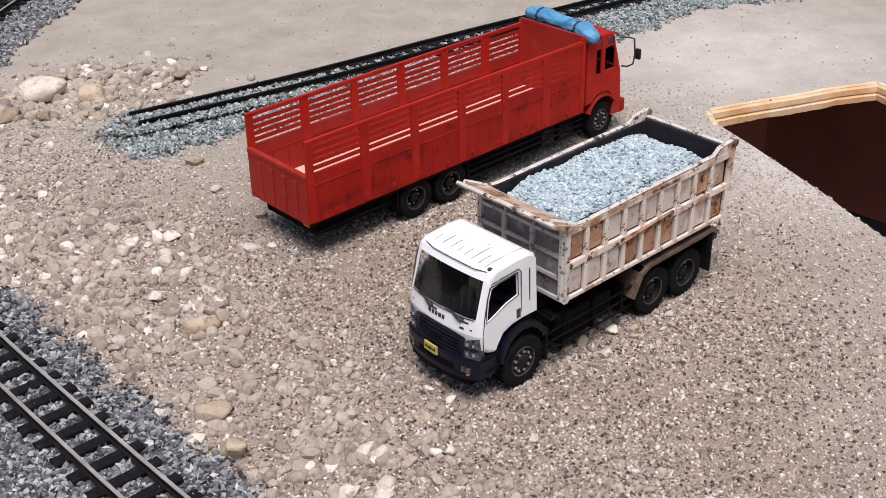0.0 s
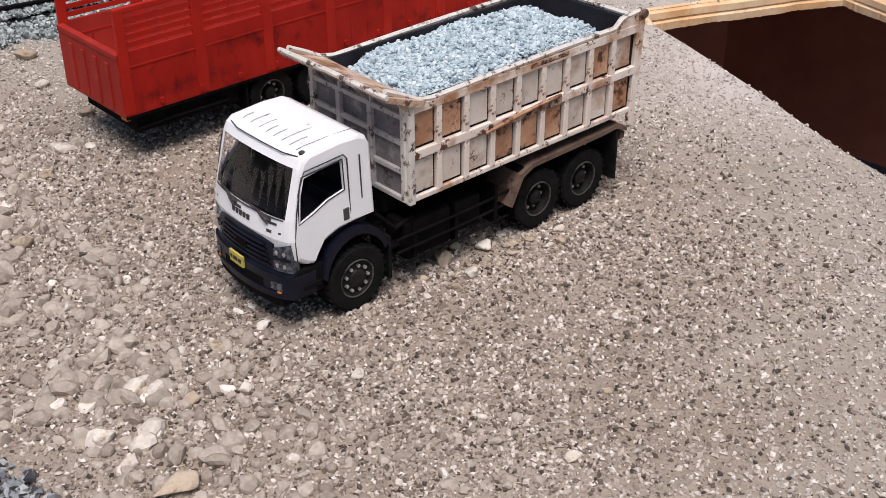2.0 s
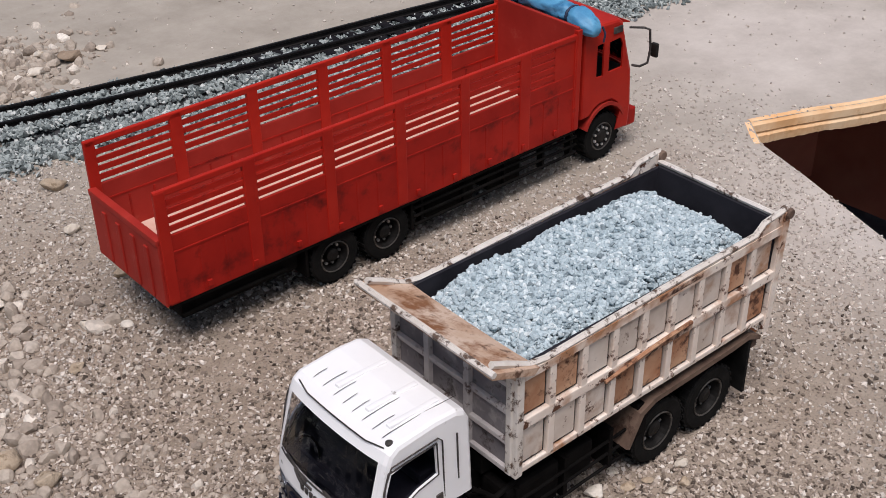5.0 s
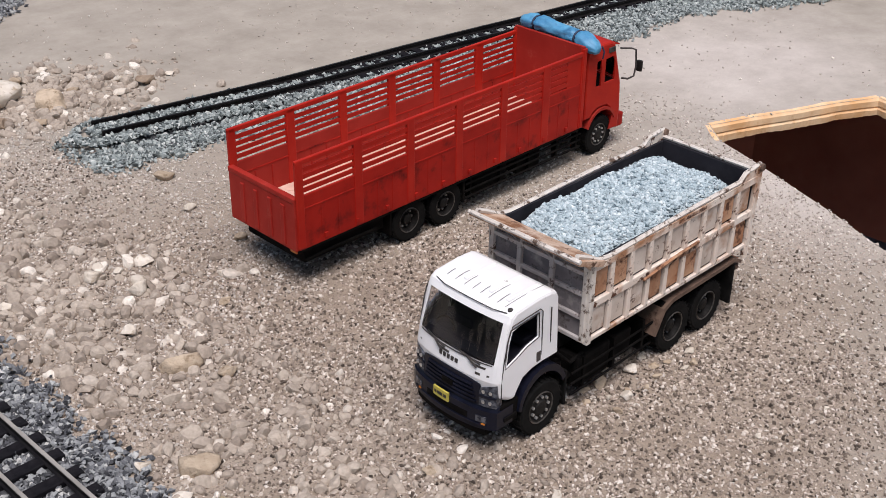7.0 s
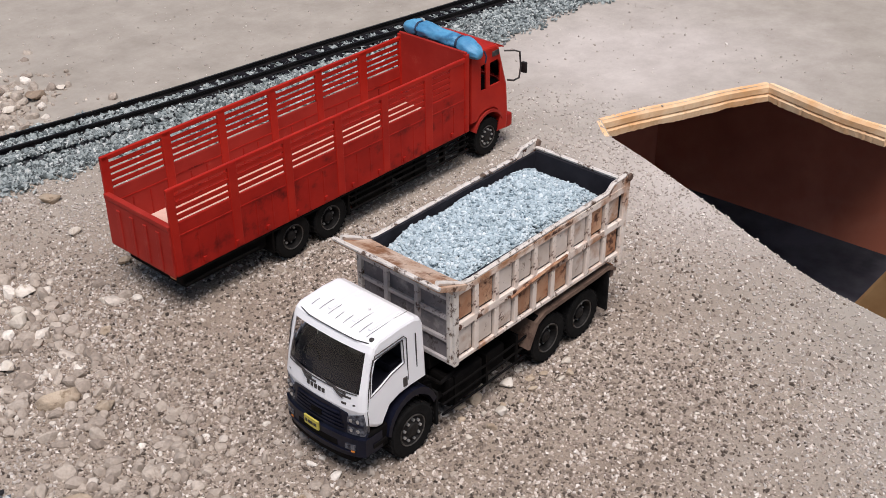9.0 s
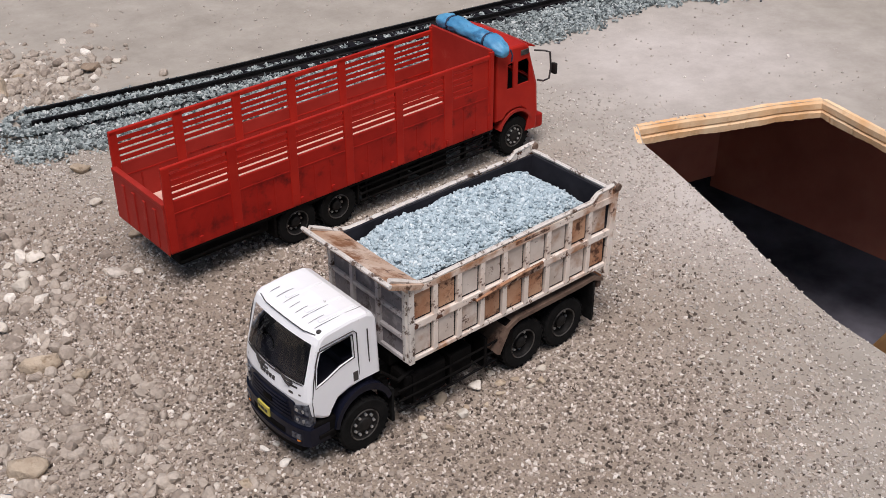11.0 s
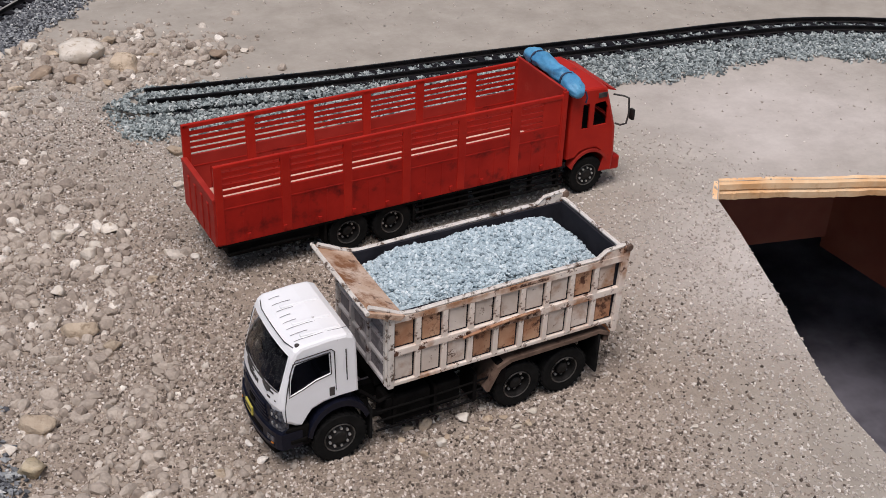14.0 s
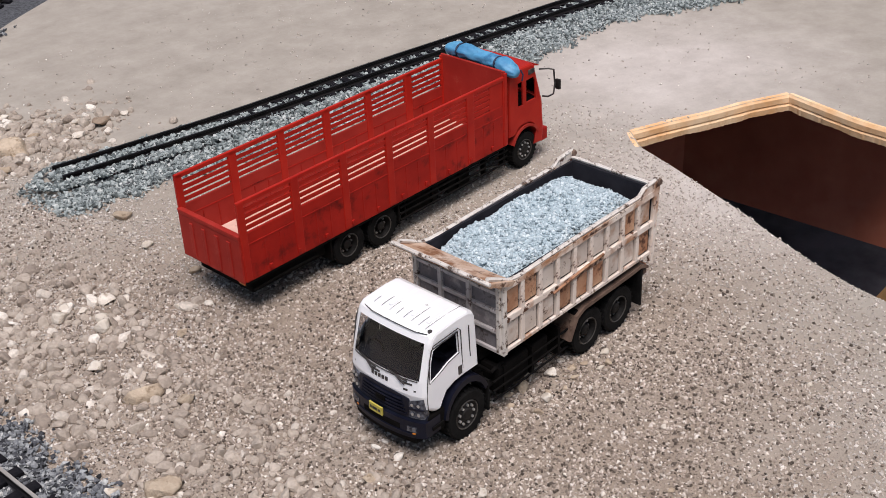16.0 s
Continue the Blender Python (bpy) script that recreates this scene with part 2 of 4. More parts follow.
SLEEPER = surf("sleeper", (0.005, 0.005, 0.007), (0.014, 0.013, 0.016), 500, 0.8, bump=0.3, spec=0.12)
RAIL = surf("rail_steel", (0.007, 0.006, 0.007), (0.016, 0.014, 0.014), 200, 0.5, metal=0.2, bump=0.1, spec=0.2)
RAIL_TOP = surf("rail_head", (0.30, 0.28, 0.25), (0.46, 0.43, 0.39), 150, 0.4, metal=0.25, bump=0.05)
PLY = surf("plywood_edge", (0.80, 0.46, 0.22), (0.90, 0.66, 0.42), 90, 0.75, bump=0.4, spots=(0.55, 0.28, 0.09), spot_scale=120, spot_range=(0.58, 0.8), spec=0.2)
BOARD = surf("brown_board", (0.30, 0.088, 0.050), (0.40, 0.13, 0.075), 30, 0.6, bump=0.1, grime=(0.44, 0.17, 0.11), grime_scale=18)
TIMBER = surf("timber", (0.36, 0.19, 0.075), (0.48, 0.29, 0.13), 60, 0.7, bump=0.3)
UNDER = surf("dark_cloth", (0.06, 0.056, 0.068), (0.20, 0.19, 0.22), 30, 0.9, bump=0.4)


def glass(name, tint, rough=0.03):
    m, t, b, n, l = shader(name)
    b.inputs["Base Color"].default_value = (*tint, 1)
    b.inputs["Transmission Weight"].default_value, b.inputs["Roughness"].default_value, b.inputs["IOR"].default_value = 1.0, rough, 1.55
    return m


# near-black trim tone that also carries the cab's inner shade
DUSK = surf("shaded_interior", (0.010, 0.010, 0.016), (0.022, 0.022, 0.032), 120, 0.7, bump=0.1, spec=0.15)
# lining grey is raised to stand in for sky reflected in the windscreen
LINING = surf("grey_lining", (0.08, 0.075, 0.08), (0.13, 0.12, 0.125), 120, 0.8, bump=0.1, spec=0.2)
TINTED = glass("tinted_glass", (0.78, 0.76, 0.80))

# ---- mesh helpers; lengths in millimetres ----
MM = 0.001


def shape(bm, name, material, smooth=False):
    bmesh.ops.recalc_face_normals(bm, faces=bm.faces)
    bmesh.ops.scale(bm, vec=(MM, MM, MM), verts=bm.verts)
    me = bpy.data.meshes.new(name)
    bm.to_mesh(me)
    bm.free()
    me.materials.append(material)
    if smooth:
        for p in me.polygons:
            p.use_smooth = True
    return me


def part(name, bm, material, parent, label="", smooth=False):
    ob = new(name, shape(bm, name, material, smooth))
    ob.parent = parent
    return tagged(ob, label)


def piece(name, mesh, parent, at, label=""):
    ob = new(name, mesh)
    ob.parent = parent
    ob.location = [c * MM for c in at]
    return tagged(ob, label)


def box(bm, x0, x1, y0, y1, z0, z1, bev=0.0):
    v = bmesh.ops.create_cube(bm, size=1)["verts"]
    for q in v:
        q.co = Vector(((x0 + x1) / 2 + q.co.x * (x1 - x0), (y0 + y1) / 2 + q.co.y * (y1 - y0), (z0 + z1) / 2 + q.co.z * (z1 - z0)))
    if bev:
        edges = list({e for q in v for e in q.link_edges})
        bmesh.ops.bevel(bm, geom=edges, offset=bev, segments=2, affect="EDGES", profile=0.6)
    return bm


def boxed(*args, bev=0.0):
    return box(bmesh.new(), *args, bev=bev)


def prism(bm, profile, y0, y1, bev=0.0):
    """A polygon in x and z drawn out from y0 to y1."""
    rows = [[bm.verts.new((x, y, z)) for x, z in profile] for y in (y0, y1)]
    k = len(profile)
    faces = [bm.faces.new(rows[0]), bm.faces.new(rows[1][::-1])]
    for i in range(k):
        faces.append(bm.faces.new((rows[0][i], rows[1][i], rows[1][(i + 1) % k], rows[0][(i + 1) % k])))
    if bev:
        bmesh.ops.bevel(bm, geom=list({e for f in faces for e in f.edges}), offset=bev, segments=2, affect="EDGES")
    return bm


def lathe(bm, profile, cx, cz, seg=28, caps=(True, True)):
    """Turns (radius, y) pairs round an axis along y."""
    rings = []
    for r, y in profile:
        rings.append([bm.verts.new((cx + r * math.cos(2 * math.pi * i / seg), y, cz + r * math.sin(2 * math.pi * i / seg))) for i in range(seg)])
    for a, b in zip(rings, rings[1:]):
        for i in range(seg):
            bm.faces.new((a[i], a[(i + 1) % seg], b[(i + 1) % seg], b[i]))
    if caps[0]:
        bm.faces.new(rings[0][::-1])
    if caps[1]:
        bm.faces.new(rings[-1])
    return bm


def tube(bm, pts, r, seg=8):
    pts = [Vector(p) for p in pts]
    rings = []
    for i, p in enumerate(pts):
        d = (pts[min(i + 1, len(pts) - 1)] - pts[max(i - 1, 0)]).normalized()
        u = d.orthogonal().normalized() if i == 0 else (rings_u - d * rings_u.dot(d)).normalized()
        rings_u = u
        w = d.cross(u)
        rings.append([bm.verts.new(p + r * (math.cos(2 * math.pi * k / seg) * u + math.sin(2 * math.pi * k / seg) * w)) for k in range(seg)])
    for a, b in zip(rings, rings[1:]):
        for k in range(seg):
            bm.faces.new((a[k], a[(k + 1) % seg], b[(k + 1) % seg], b[k]))
    bm.faces.new(rings[0][::-1])
    bm.faces.new(rings[-1])
    return bm


def smooth_path(points, step):
    """A smooth line through the points, sampled about every step."""
    p = np.array(points, float)
    p = np.vstack([2 * p[0] - p[1], p, 2 * p[-1] - p[-2]])
    out = []
    for i in range(1, len(p) - 2):
        a, b, c, d = p[i - 1:i + 3]
        k = max(2, int(np.linalg.norm(c - b) / step))
        for s in np.linspace(0, 1, k, endpoint=False):
            out.append(0.5 * (2 * b + (c - a) * s + (2 * a - 5 * b + 4 * c - d) * s ** 2 + (3 * b - a - 3 * c + d) * s ** 3))
    out.append(p[-2])
    return np.array(out)


def stuff(name, centres, sizes, material, label, category, flat=(0.5, 0.9), seed=1, rough=0.25, solid="octa", soft_edges=False):
    """Many loose grains in one mesh."""
    rng = np.random.default_rng(seed)
    if solid == "octa":
        v = np.array([(1, 0, 0), (-1, 0, 0), (0, 1, 0), (0, -1, 0), (0, 0, 1), (0, 0, -1)], float)
        f = np.array([(0, 2, 4), (2, 1, 4), (1, 3, 4), (3, 0, 4), (2, 0, 5), (1, 2, 5), (3, 1, 5), (0, 3, 5)])
    else:
        tmp = bmesh.new()
        bmesh.ops.create_icosphere(tmp, subdivisions=1 if solid == "chip" else 2, radius=1)
        v = np.array([q.co[:] for q in tmp.verts])
        f = np.array([[q.index for q in w.verts] for w in tmp.faces])
        tmp.free()
    k, nv = len(centres), len(v)
    pts = v[None] * (1 + rough * rng.uniform(-1, 1, (k, nv, 1))) + 0.4 * rough * rng.uniform(-1, 1, (k, nv, 3))
    if solid == "stone":
        for _ in range(8):
            d = rng.normal(0, 1, (k, 3))
            d /= np.linalg.norm(d, axis=1)[:, None]
            over = np.maximum(0, np.einsum("knj,kj->kn", pts, d) - rng.uniform(0.5, 0.85, (k, 1)))
            pts = pts - 0.95 * over[:, :, None] * d[:, None]
    pts = pts * np.stack([rng.uniform(0.75, 1.3, k), rng.uniform(0.6, 1.0, k), rng.uniform(*flat, k)], 1)[:, None]
    q = rng.normal(0, 1, (k, 4)) * np.array([1, 0.4, 0.4, 1.0])
    q /= np.linalg.norm(q, axis=1)[:, None]
    w, x, y, z = q.T
    rot = np.stack([np.stack([1 - 2 * (y * y + z * z), 2 * (x * y - w * z), 2 * (x * z + w * y)], 1),
                    np.stack([2 * (x * y + w * z), 1 - 2 * (x * x + z * z), 2 * (y * z - w * x)], 1),
                    np.stack([2 * (x * z - w * y), 2 * (y * z + w * x), 1 - 2 * (x * x + y * y)], 1)], 1)
    pts = np.einsum("kij,knj->kni", rot, pts) * np.asarray(sizes)[:, None, None] + np.asarray(centres)[:, None]
    faces = (f[None] + (np.arange(k) * nv)[:, None, None]).reshape(-1)
    me = bpy.data.meshes.new(name)
    me.vertices.add(k * nv)
    me.vertices.foreach_set("co", pts.reshape(-1).astype(np.float32))
    me.loops.add(len(faces))
    me.loops.foreach_set("vertex_index", faces.astype(np.int32))
    me.polygons.add(len(faces) // 3)
    me.polygons.foreach_set("loop_start", np.arange(0, len(faces), 3, dtype=np.int32))
    me.polygons.foreach_set("use_smooth", np.full(len(faces) // 3, soft_edges))
    me.update(calc_edges=True)
    me.materials.append(material)
    return tagged(new(name, me), label, category, kind="stuff")


# ---- ground with a sawn opening ----
# outline from (0.50, 0.140) to (0.24, -0.50) is unseen, widened to light the pit
PIT = [(0.3085, 0.2275), (0.3240, 0.2225), (0.3395, 0.2165), (0.3560, 0.2110), (0.3710, 0.2042), (0.3660, 0.176), (0.3655, 0.158), (0.50, 0.140), (0.90, 0.0), (0.90, -0.50), (0.24, -0.50), (0.258, 0.060),
       (0.2664, 0.1043), (0.2690, 0.1235), (0.2728, 0.1375), (0.2793, 0.1550), (0.2842, 0.1665), (0.2905, 0.1850), (0.2960, 0.2010), (0.3012, 0.2183)]
LOOP_TRACK = smooth_path([(0.082, 0.0), (0.0775, 0.08), (0.0728, 0.15), (0.070, 0.19), (0.067, 0.247), (0.066, 0.30), (0.072, 0.36), (0.090, 0.412),
                          (0.114, 0.439), (0.150, 0.477), (0.20, 0.52), (0.27, 0.56)], 0.004)
BACK_TRACK = smooth_path([(0.157, 0.3465), (0.219, 0.339), (0.285, 0.3345), (0.34, 0.3295), (0.39, 0.325), (0.422, 0.3185), (0.452, 0.306), (0.49, 0.284), (0.54, 0.245)], 0.004)


def inside_pit(p):
    q = np.array(PIT)
    odd = np.zeros(len(p), bool)
    for a, b in zip(q, np.roll(q, -1, 0)):
        span = (a[1] > p[:, 1]) != (b[1] > p[:, 1])
        odd ^= span & (p[:, 0] < a[0] + (p[:, 1] - a[1]) * (b[0] - a[0]) / (b[1] - a[1] if b[1] != a[1] else 1.0))
    return odd


def offsets(p, line):
    """Distance from a line, positive to its left, and how far along it the nearest place is."""
    d = np.full(len(p), 1e9)
    side, along = np.zeros(len(p)), np.zeros(len(p))
    run = np.concatenate([[0], np.cumsum(np.linalg.norm(np.diff(line, axis=0), axis=1))])
    for i in range(len(line) - 1):
        a, u = line[i], line[i + 1] - line[i]
        s = np.clip(((p - a) @ u) / (u @ u), 0, 1)
        r = p - a - s[:, None] * u
        m = np.linalg.norm(r, axis=1)
        near = m < d
        d[near], side[near], along[near] = m[near], np.sign(u[0] * r[near, 1] - u[1] * r[near, 0]), run[i] + s[near] * np.linalg.norm(u)
    return d * side, along


bm = bmesh.new()
loops = [[(-1.2, -1.2), (2.0, -1.2), (2.0, 2.0), (-1.2, 2.0)], PIT]
edges = []
for ring in loops:
    vs = [bm.verts.new((x / MM, y / MM, 0)) for x, y in ring]
    edges += [bm.edges.new((vs[i], vs[(i + 1) % len(vs)])) for i in range(len(vs))]
bmesh.ops.triangle_fill(bm, use_beauty=True, use_dissolve=False, edges=edges)
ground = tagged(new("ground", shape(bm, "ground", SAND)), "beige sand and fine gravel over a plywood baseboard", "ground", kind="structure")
if ground.data.polygons[0].normal.z < 0:
    ground.data.flip_normals()


def wall_strip(name, a, b, z0, z1, thick, material, label, category):
    """A board on edge from a to b, its inner face on the line, its thickness on the outer side."""
    a, b = Vector((*a, 0)), Vector((*b, 0))
    u = (b - a).normalized()
    out = Vector((-u.y, u.x, 0)) * thick
    bm = bmesh.new()
    foot = z0 if isinstance(z0, tuple) else (z0, z0)
    v = [bm.verts.new((p + Vector((0, 0, z))) / MM) for p, z in ((a, foot[0]), (b, foot[1]), (b, z1), (a, z1), (a + out, foot[0]), (b + out, foot[1]), (b + out, z1), (a + out, z1))]
    for f in ((0, 1, 2, 3), (5, 4, 7, 6), (4, 0, 3, 7), (1, 5, 6, 2), (3, 2, 6, 7), (4, 5, 1, 0)):
        bm.faces.new([v[i] for i in f])
    return tagged(new(name, shape(bm, name, material)), label, category, kind="structure")


def sawn_edge(name, line, lip, z0, thick, material, label, category):
    """A sawn plywood edge along a line: two veneers with a dark glue line between them, and a fuzzy, uneven lower rim."""
    line = smooth_path(line, 0.0009)
    t = np.gradient(line, axis=0)
    t /= np.linalg.norm(t, axis=1)[:, None]
    out = np.stack([-t[:, 1], t[:, 0]], 1)
    bm = bmesh.new()
    rows = []
    for i, (p, o) in enumerate(zip(line, out)):
        w = 0.0005 * noise.noise(Vector((i * 0.13, 3.1, z0 * 900))) + 0.0002 * noise.noise(Vector((i * 0.9, 7.7, 1.0)))
        h = 0.0006 * noise.noise(Vector((i * 0.07, 9.2, 4.0))) + 0.00025 * noise.noise(Vector((i * 0.8, 1.2, 2.0)))
        cut = ((thick, z0), (0.0006 - w, z0 + h), (-0.6 * lip - w, z0 * 0.93 + h), (-0.75 * lip - w, z0 * 0.62), (-0.3 * lip - 0.5 * w, z0 * 0.52), (-0.6 * lip - 0.5 * w, z0 * 0.43),
               (-0.55 * lip, z0 * 0.14), (0.0003, 0.35 * lip - 0.0001 + 0.4 * h), (0.0016 + w, 0.25 * lip - 0.0001), (0.0024, -0.0003), (thick, -0.0003))
        rows.append([bm.verts.new((p[0] + o[0] * d, p[1] + o[1] * d, z)) for d, z in cut])
    for r, q in zip(rows, rows[1:]):
        for k in range(len(r)):
            bm.faces.new((r[k], q[k], q[(k + 1) % len(r)], r[(k + 1) % len(r)]))
    bm.faces.new(rows[0])
    bm.faces.new(rows[-1])
    for v in bm.verts:
        v.co /= MM
    return tagged(new(name, shape(bm, name, material)), label, category, kind="structure")


sawn_edge("plywood_edge", PIT[0:5], 0.001, -0.0066, 0.02, PLY, "sawn pale plywood edge of the opening", "plywood edge")
sawn_edge("plywood_edge", PIT[4:7], 0.001, -0.0062, 0.02, PLY, "sawn pale plywood edge with sand on top", "plywood edge")
sawn_edge("plywood_edge", PIT[10:12], 0.0, -0.0062, 0.02, PLY, "unseen added plywood edge of the widened opening", "plywood edge")
sawn_edge("plywood_edge", PIT[11:], 0.0, -0.0062, 0.02, SAND, "sandy plywood edge of the opening", "plywood edge")
sawn_edge("plywood_edge", [PIT[-1], PIT[0]], 0.0006, -0.0066, 0.02, PLY, "short sawn corner of the plywood edge", "plywood edge")
wall_strip("wall_back", (0.240, 0.300), (0.4036, 0.2690), -0.066, -0.0070, 0.008, BOARD, "dark brown board under the opening", "wall")
wall_strip("wall_side", (0.4030, 0.2705), (0.4520, -0.050), (-0.0713, -0.0845), -0.0070, 0.008, BOARD, "smooth brown board under the opening", "wall")
bm = boxed(-200, 900, -600, 680, -116, -110)
tagged(new("floor", shape(bm, "floor", UNDER)), "dark grey cloth below the opening", "floor", kind="structure")
brace = tagged(new("timber_brace", shape(boxed(0, 34, -24, 0, -110, 0, bev=1.2), "timber_brace", TIMBER)), "tan timber brace leaning under the opening", "timber")
brace.matrix_world = pose(0.3306, 0.1272, -0.0105, 26.8, 0, 0)


# ---- tracks ----
def track(name, line, shiny, pitch, label):
    """Two rails on sleepers of nine millimetre track; the line is in metres."""
    rng = random.Random(5)
    root = tagged(new(name), label, "track")
    seg = np.diff(line, axis=0)
    run = np.concatenate([[0], np.cumsum(np.linalg.norm(seg, axis=1))])
    tang = np.gradient(line, axis=0)
    tang /= np.linalg.norm(tang, axis=1)[:, None]
    normal = np.stack([-tang[:, 1], tang[:, 0]], 1)
    for side in (-1, 1):
        for what, prof, mat in (("rail", [(-0.7, 1.5), (0.7, 1.5), (0.7, 1.75), (0.22, 2.0), (0.22, 2.9), (0.42, 3.1), (0.42, 3.4), (-0.42, 3.4), (-0.42, 3.1), (-0.22, 2.9), (-0.22, 2.0), (-0.7, 1.75)], RAIL),
                                ("rail_head", [(-0.42, 3.4), (0.42, 3.4), (0.38, 3.62), (-0.38, 3.62)], RAIL_TOP if shiny else RAIL)):
            bm = bmesh.new()
            rings = [[bm.verts.new(((p[0] + n[0] * (side * 4.5 + o) * MM) / MM, (p[1] + n[1] * (side * 4.5 + o) * MM) / MM, z)) for o, z in prof] for p, n in zip(line, normal)]
            for a, b in zip(rings, rings[1:]):
                for k in range(len(prof)):
                    bm.faces.new((a[k], a[(k + 1) % len(prof)], b[(k + 1) % len(prof)], b[k]))
            bm.faces.new(rings[0])
            bm.faces.new(rings[-1][::-1])
            part(what, bm, mat, root, "worn steel running surface" if what == "rail_head" and shiny else "")
    tie = shape(boxed(-1.5, 1.5, -8.3, 8.3, 0.1, 1.75, bev=0.25), "sleeper", SLEEPER)
    s = 0.003
    while s < run[-1]:
        i = min(int(np.searchsorted(run, s)), len(line) - 1)
        f = (s - run[i - 1]) / (run[i] - run[i - 1])
        p = line[i - 1] + f * (line[i] - line[i - 1])
        ob = piece("sleeper", tie, root, (p[0] / MM, p[1] / MM, rng.uniform(-0.15, 0.1)))
        ob.rotation_euler.z = math.atan2(tang[i, 1], tang[i, 0]) + rng.uniform(-0.02, 0.02)
        s += pitch
    return root


track("loop_track", LOOP_TRACK, True, 0.0072, "model railway track with grey rail tops and black sleepers")
track("back_track", BACK_TRACK, False, 0.0060, "dark model railway track curving over grey ballast")


# ---- wheels ----
def wheel_meshes(r, width, twin):
    """Tyre and rim standing on the ground, the outer face at y = 0 towards -y."""
    bm = bmesh.new()
    k = 0.56 * r
    tread = [(k, 0.35), (k + 0.3, 0.05), (0.9 * r, 0.0), (0.965 * r, 0.35), (0.97 * r, width - 0.35), (0.9 * r, width), (k, width)]
    lathe(bm, tread, 0, r, 30, (False, True))
    if twin:
        lathe(bm, [(a, b + width + 0.7) for a, b in tread], 0, r, 30)
    for row in range(2 if twin else 1):
        y0 = row * (width + 0.7)
        for i in range(26):
            for half, shift in ((0, 0.0), (1, 0.5)):
                a = 2 * math.pi * (i + shift) / 26
                lug = box(bmesh.new(), -0.3, 0.3, y0 + 0.12 + half * width / 2, y0 + width / 2 - 0.12 + half * width / 2, 0.95 * r, 1.0 * r)
                m = Matrix.Translation((0, 0, r)) @ Matrix.Rotation(a, 4, "Y")
                bmesh.ops.transform(lug, matrix=m, verts=lug.verts)
                me = bpy.data.meshes.new("t")
                lug.to_mesh(me)
                lug.free()
                bm.from_mesh(me)
                bpy.data.meshes.remove(me)
    tyre = shape(bm, "tyre", RUBBER)
    bm = bmesh.new()
    dish = [(0.57 * r, 0.35), (0.55 * r, 0.15), (0.51 * r, 0.25), (0.46 * r, 2.0 if twin else 0.7), (0.27 * r, 2.0 if twin else 0.35), (0.23 * r, 0.8 if twin else 0.0), (0.12 * r, 0.5 if twin else -0.15)]
    lathe(bm, dish[::-1], 0, r, 24, (True, False))
    rim = shape(bm, "rim", HUB)
    bm = bmesh.new()
    for i in range(9):
        a = 2 * math.pi * i / 9
        b2 = lathe(bm, [(0.32, 0.05 if not twin else 1.55), (0.32, 0.7 if not twin else 2.1)], 0.37 * r * math.cos(a), r + 0.37 * r * math.sin(a), 6)
    nuts = shape(bm, "wheel_nuts", NUT)
    lip = [(0.55 * r * math.cos(a), 0.14, r + 0.55 * r * math.sin(a)) for a in np.linspace(0, 2 * math.pi, 29)]
    ring = shape(tube(bmesh.new(), lip, 0.17, 5), "rim_lip", RIM_EDGE)
    return tyre, rim, nuts, ring


def add_wheels(truck, r, width, spots, twin, y_near, y_far):
    meshes = wheel_meshes(r, width, twin)
    for x in spots:
        for y, turn in ((y_near, 0), (y_far, math.pi)):
            w = piece("wheel", meshes[0], truck, (x, y, 0.15), "black rubber tyre dusted with sand")
            w.rotation_euler.z = turn
            piece("rim", meshes[1], w, (0, 0, 0), "dark grey steel rim")
            piece("wheel_nuts", meshes[2], w, (0, 0, 0), "bright wheel nuts")
            piece("rim_lip", meshes[3], w, (0, 0, 0), "pale rim lip that draws the rim's glint")


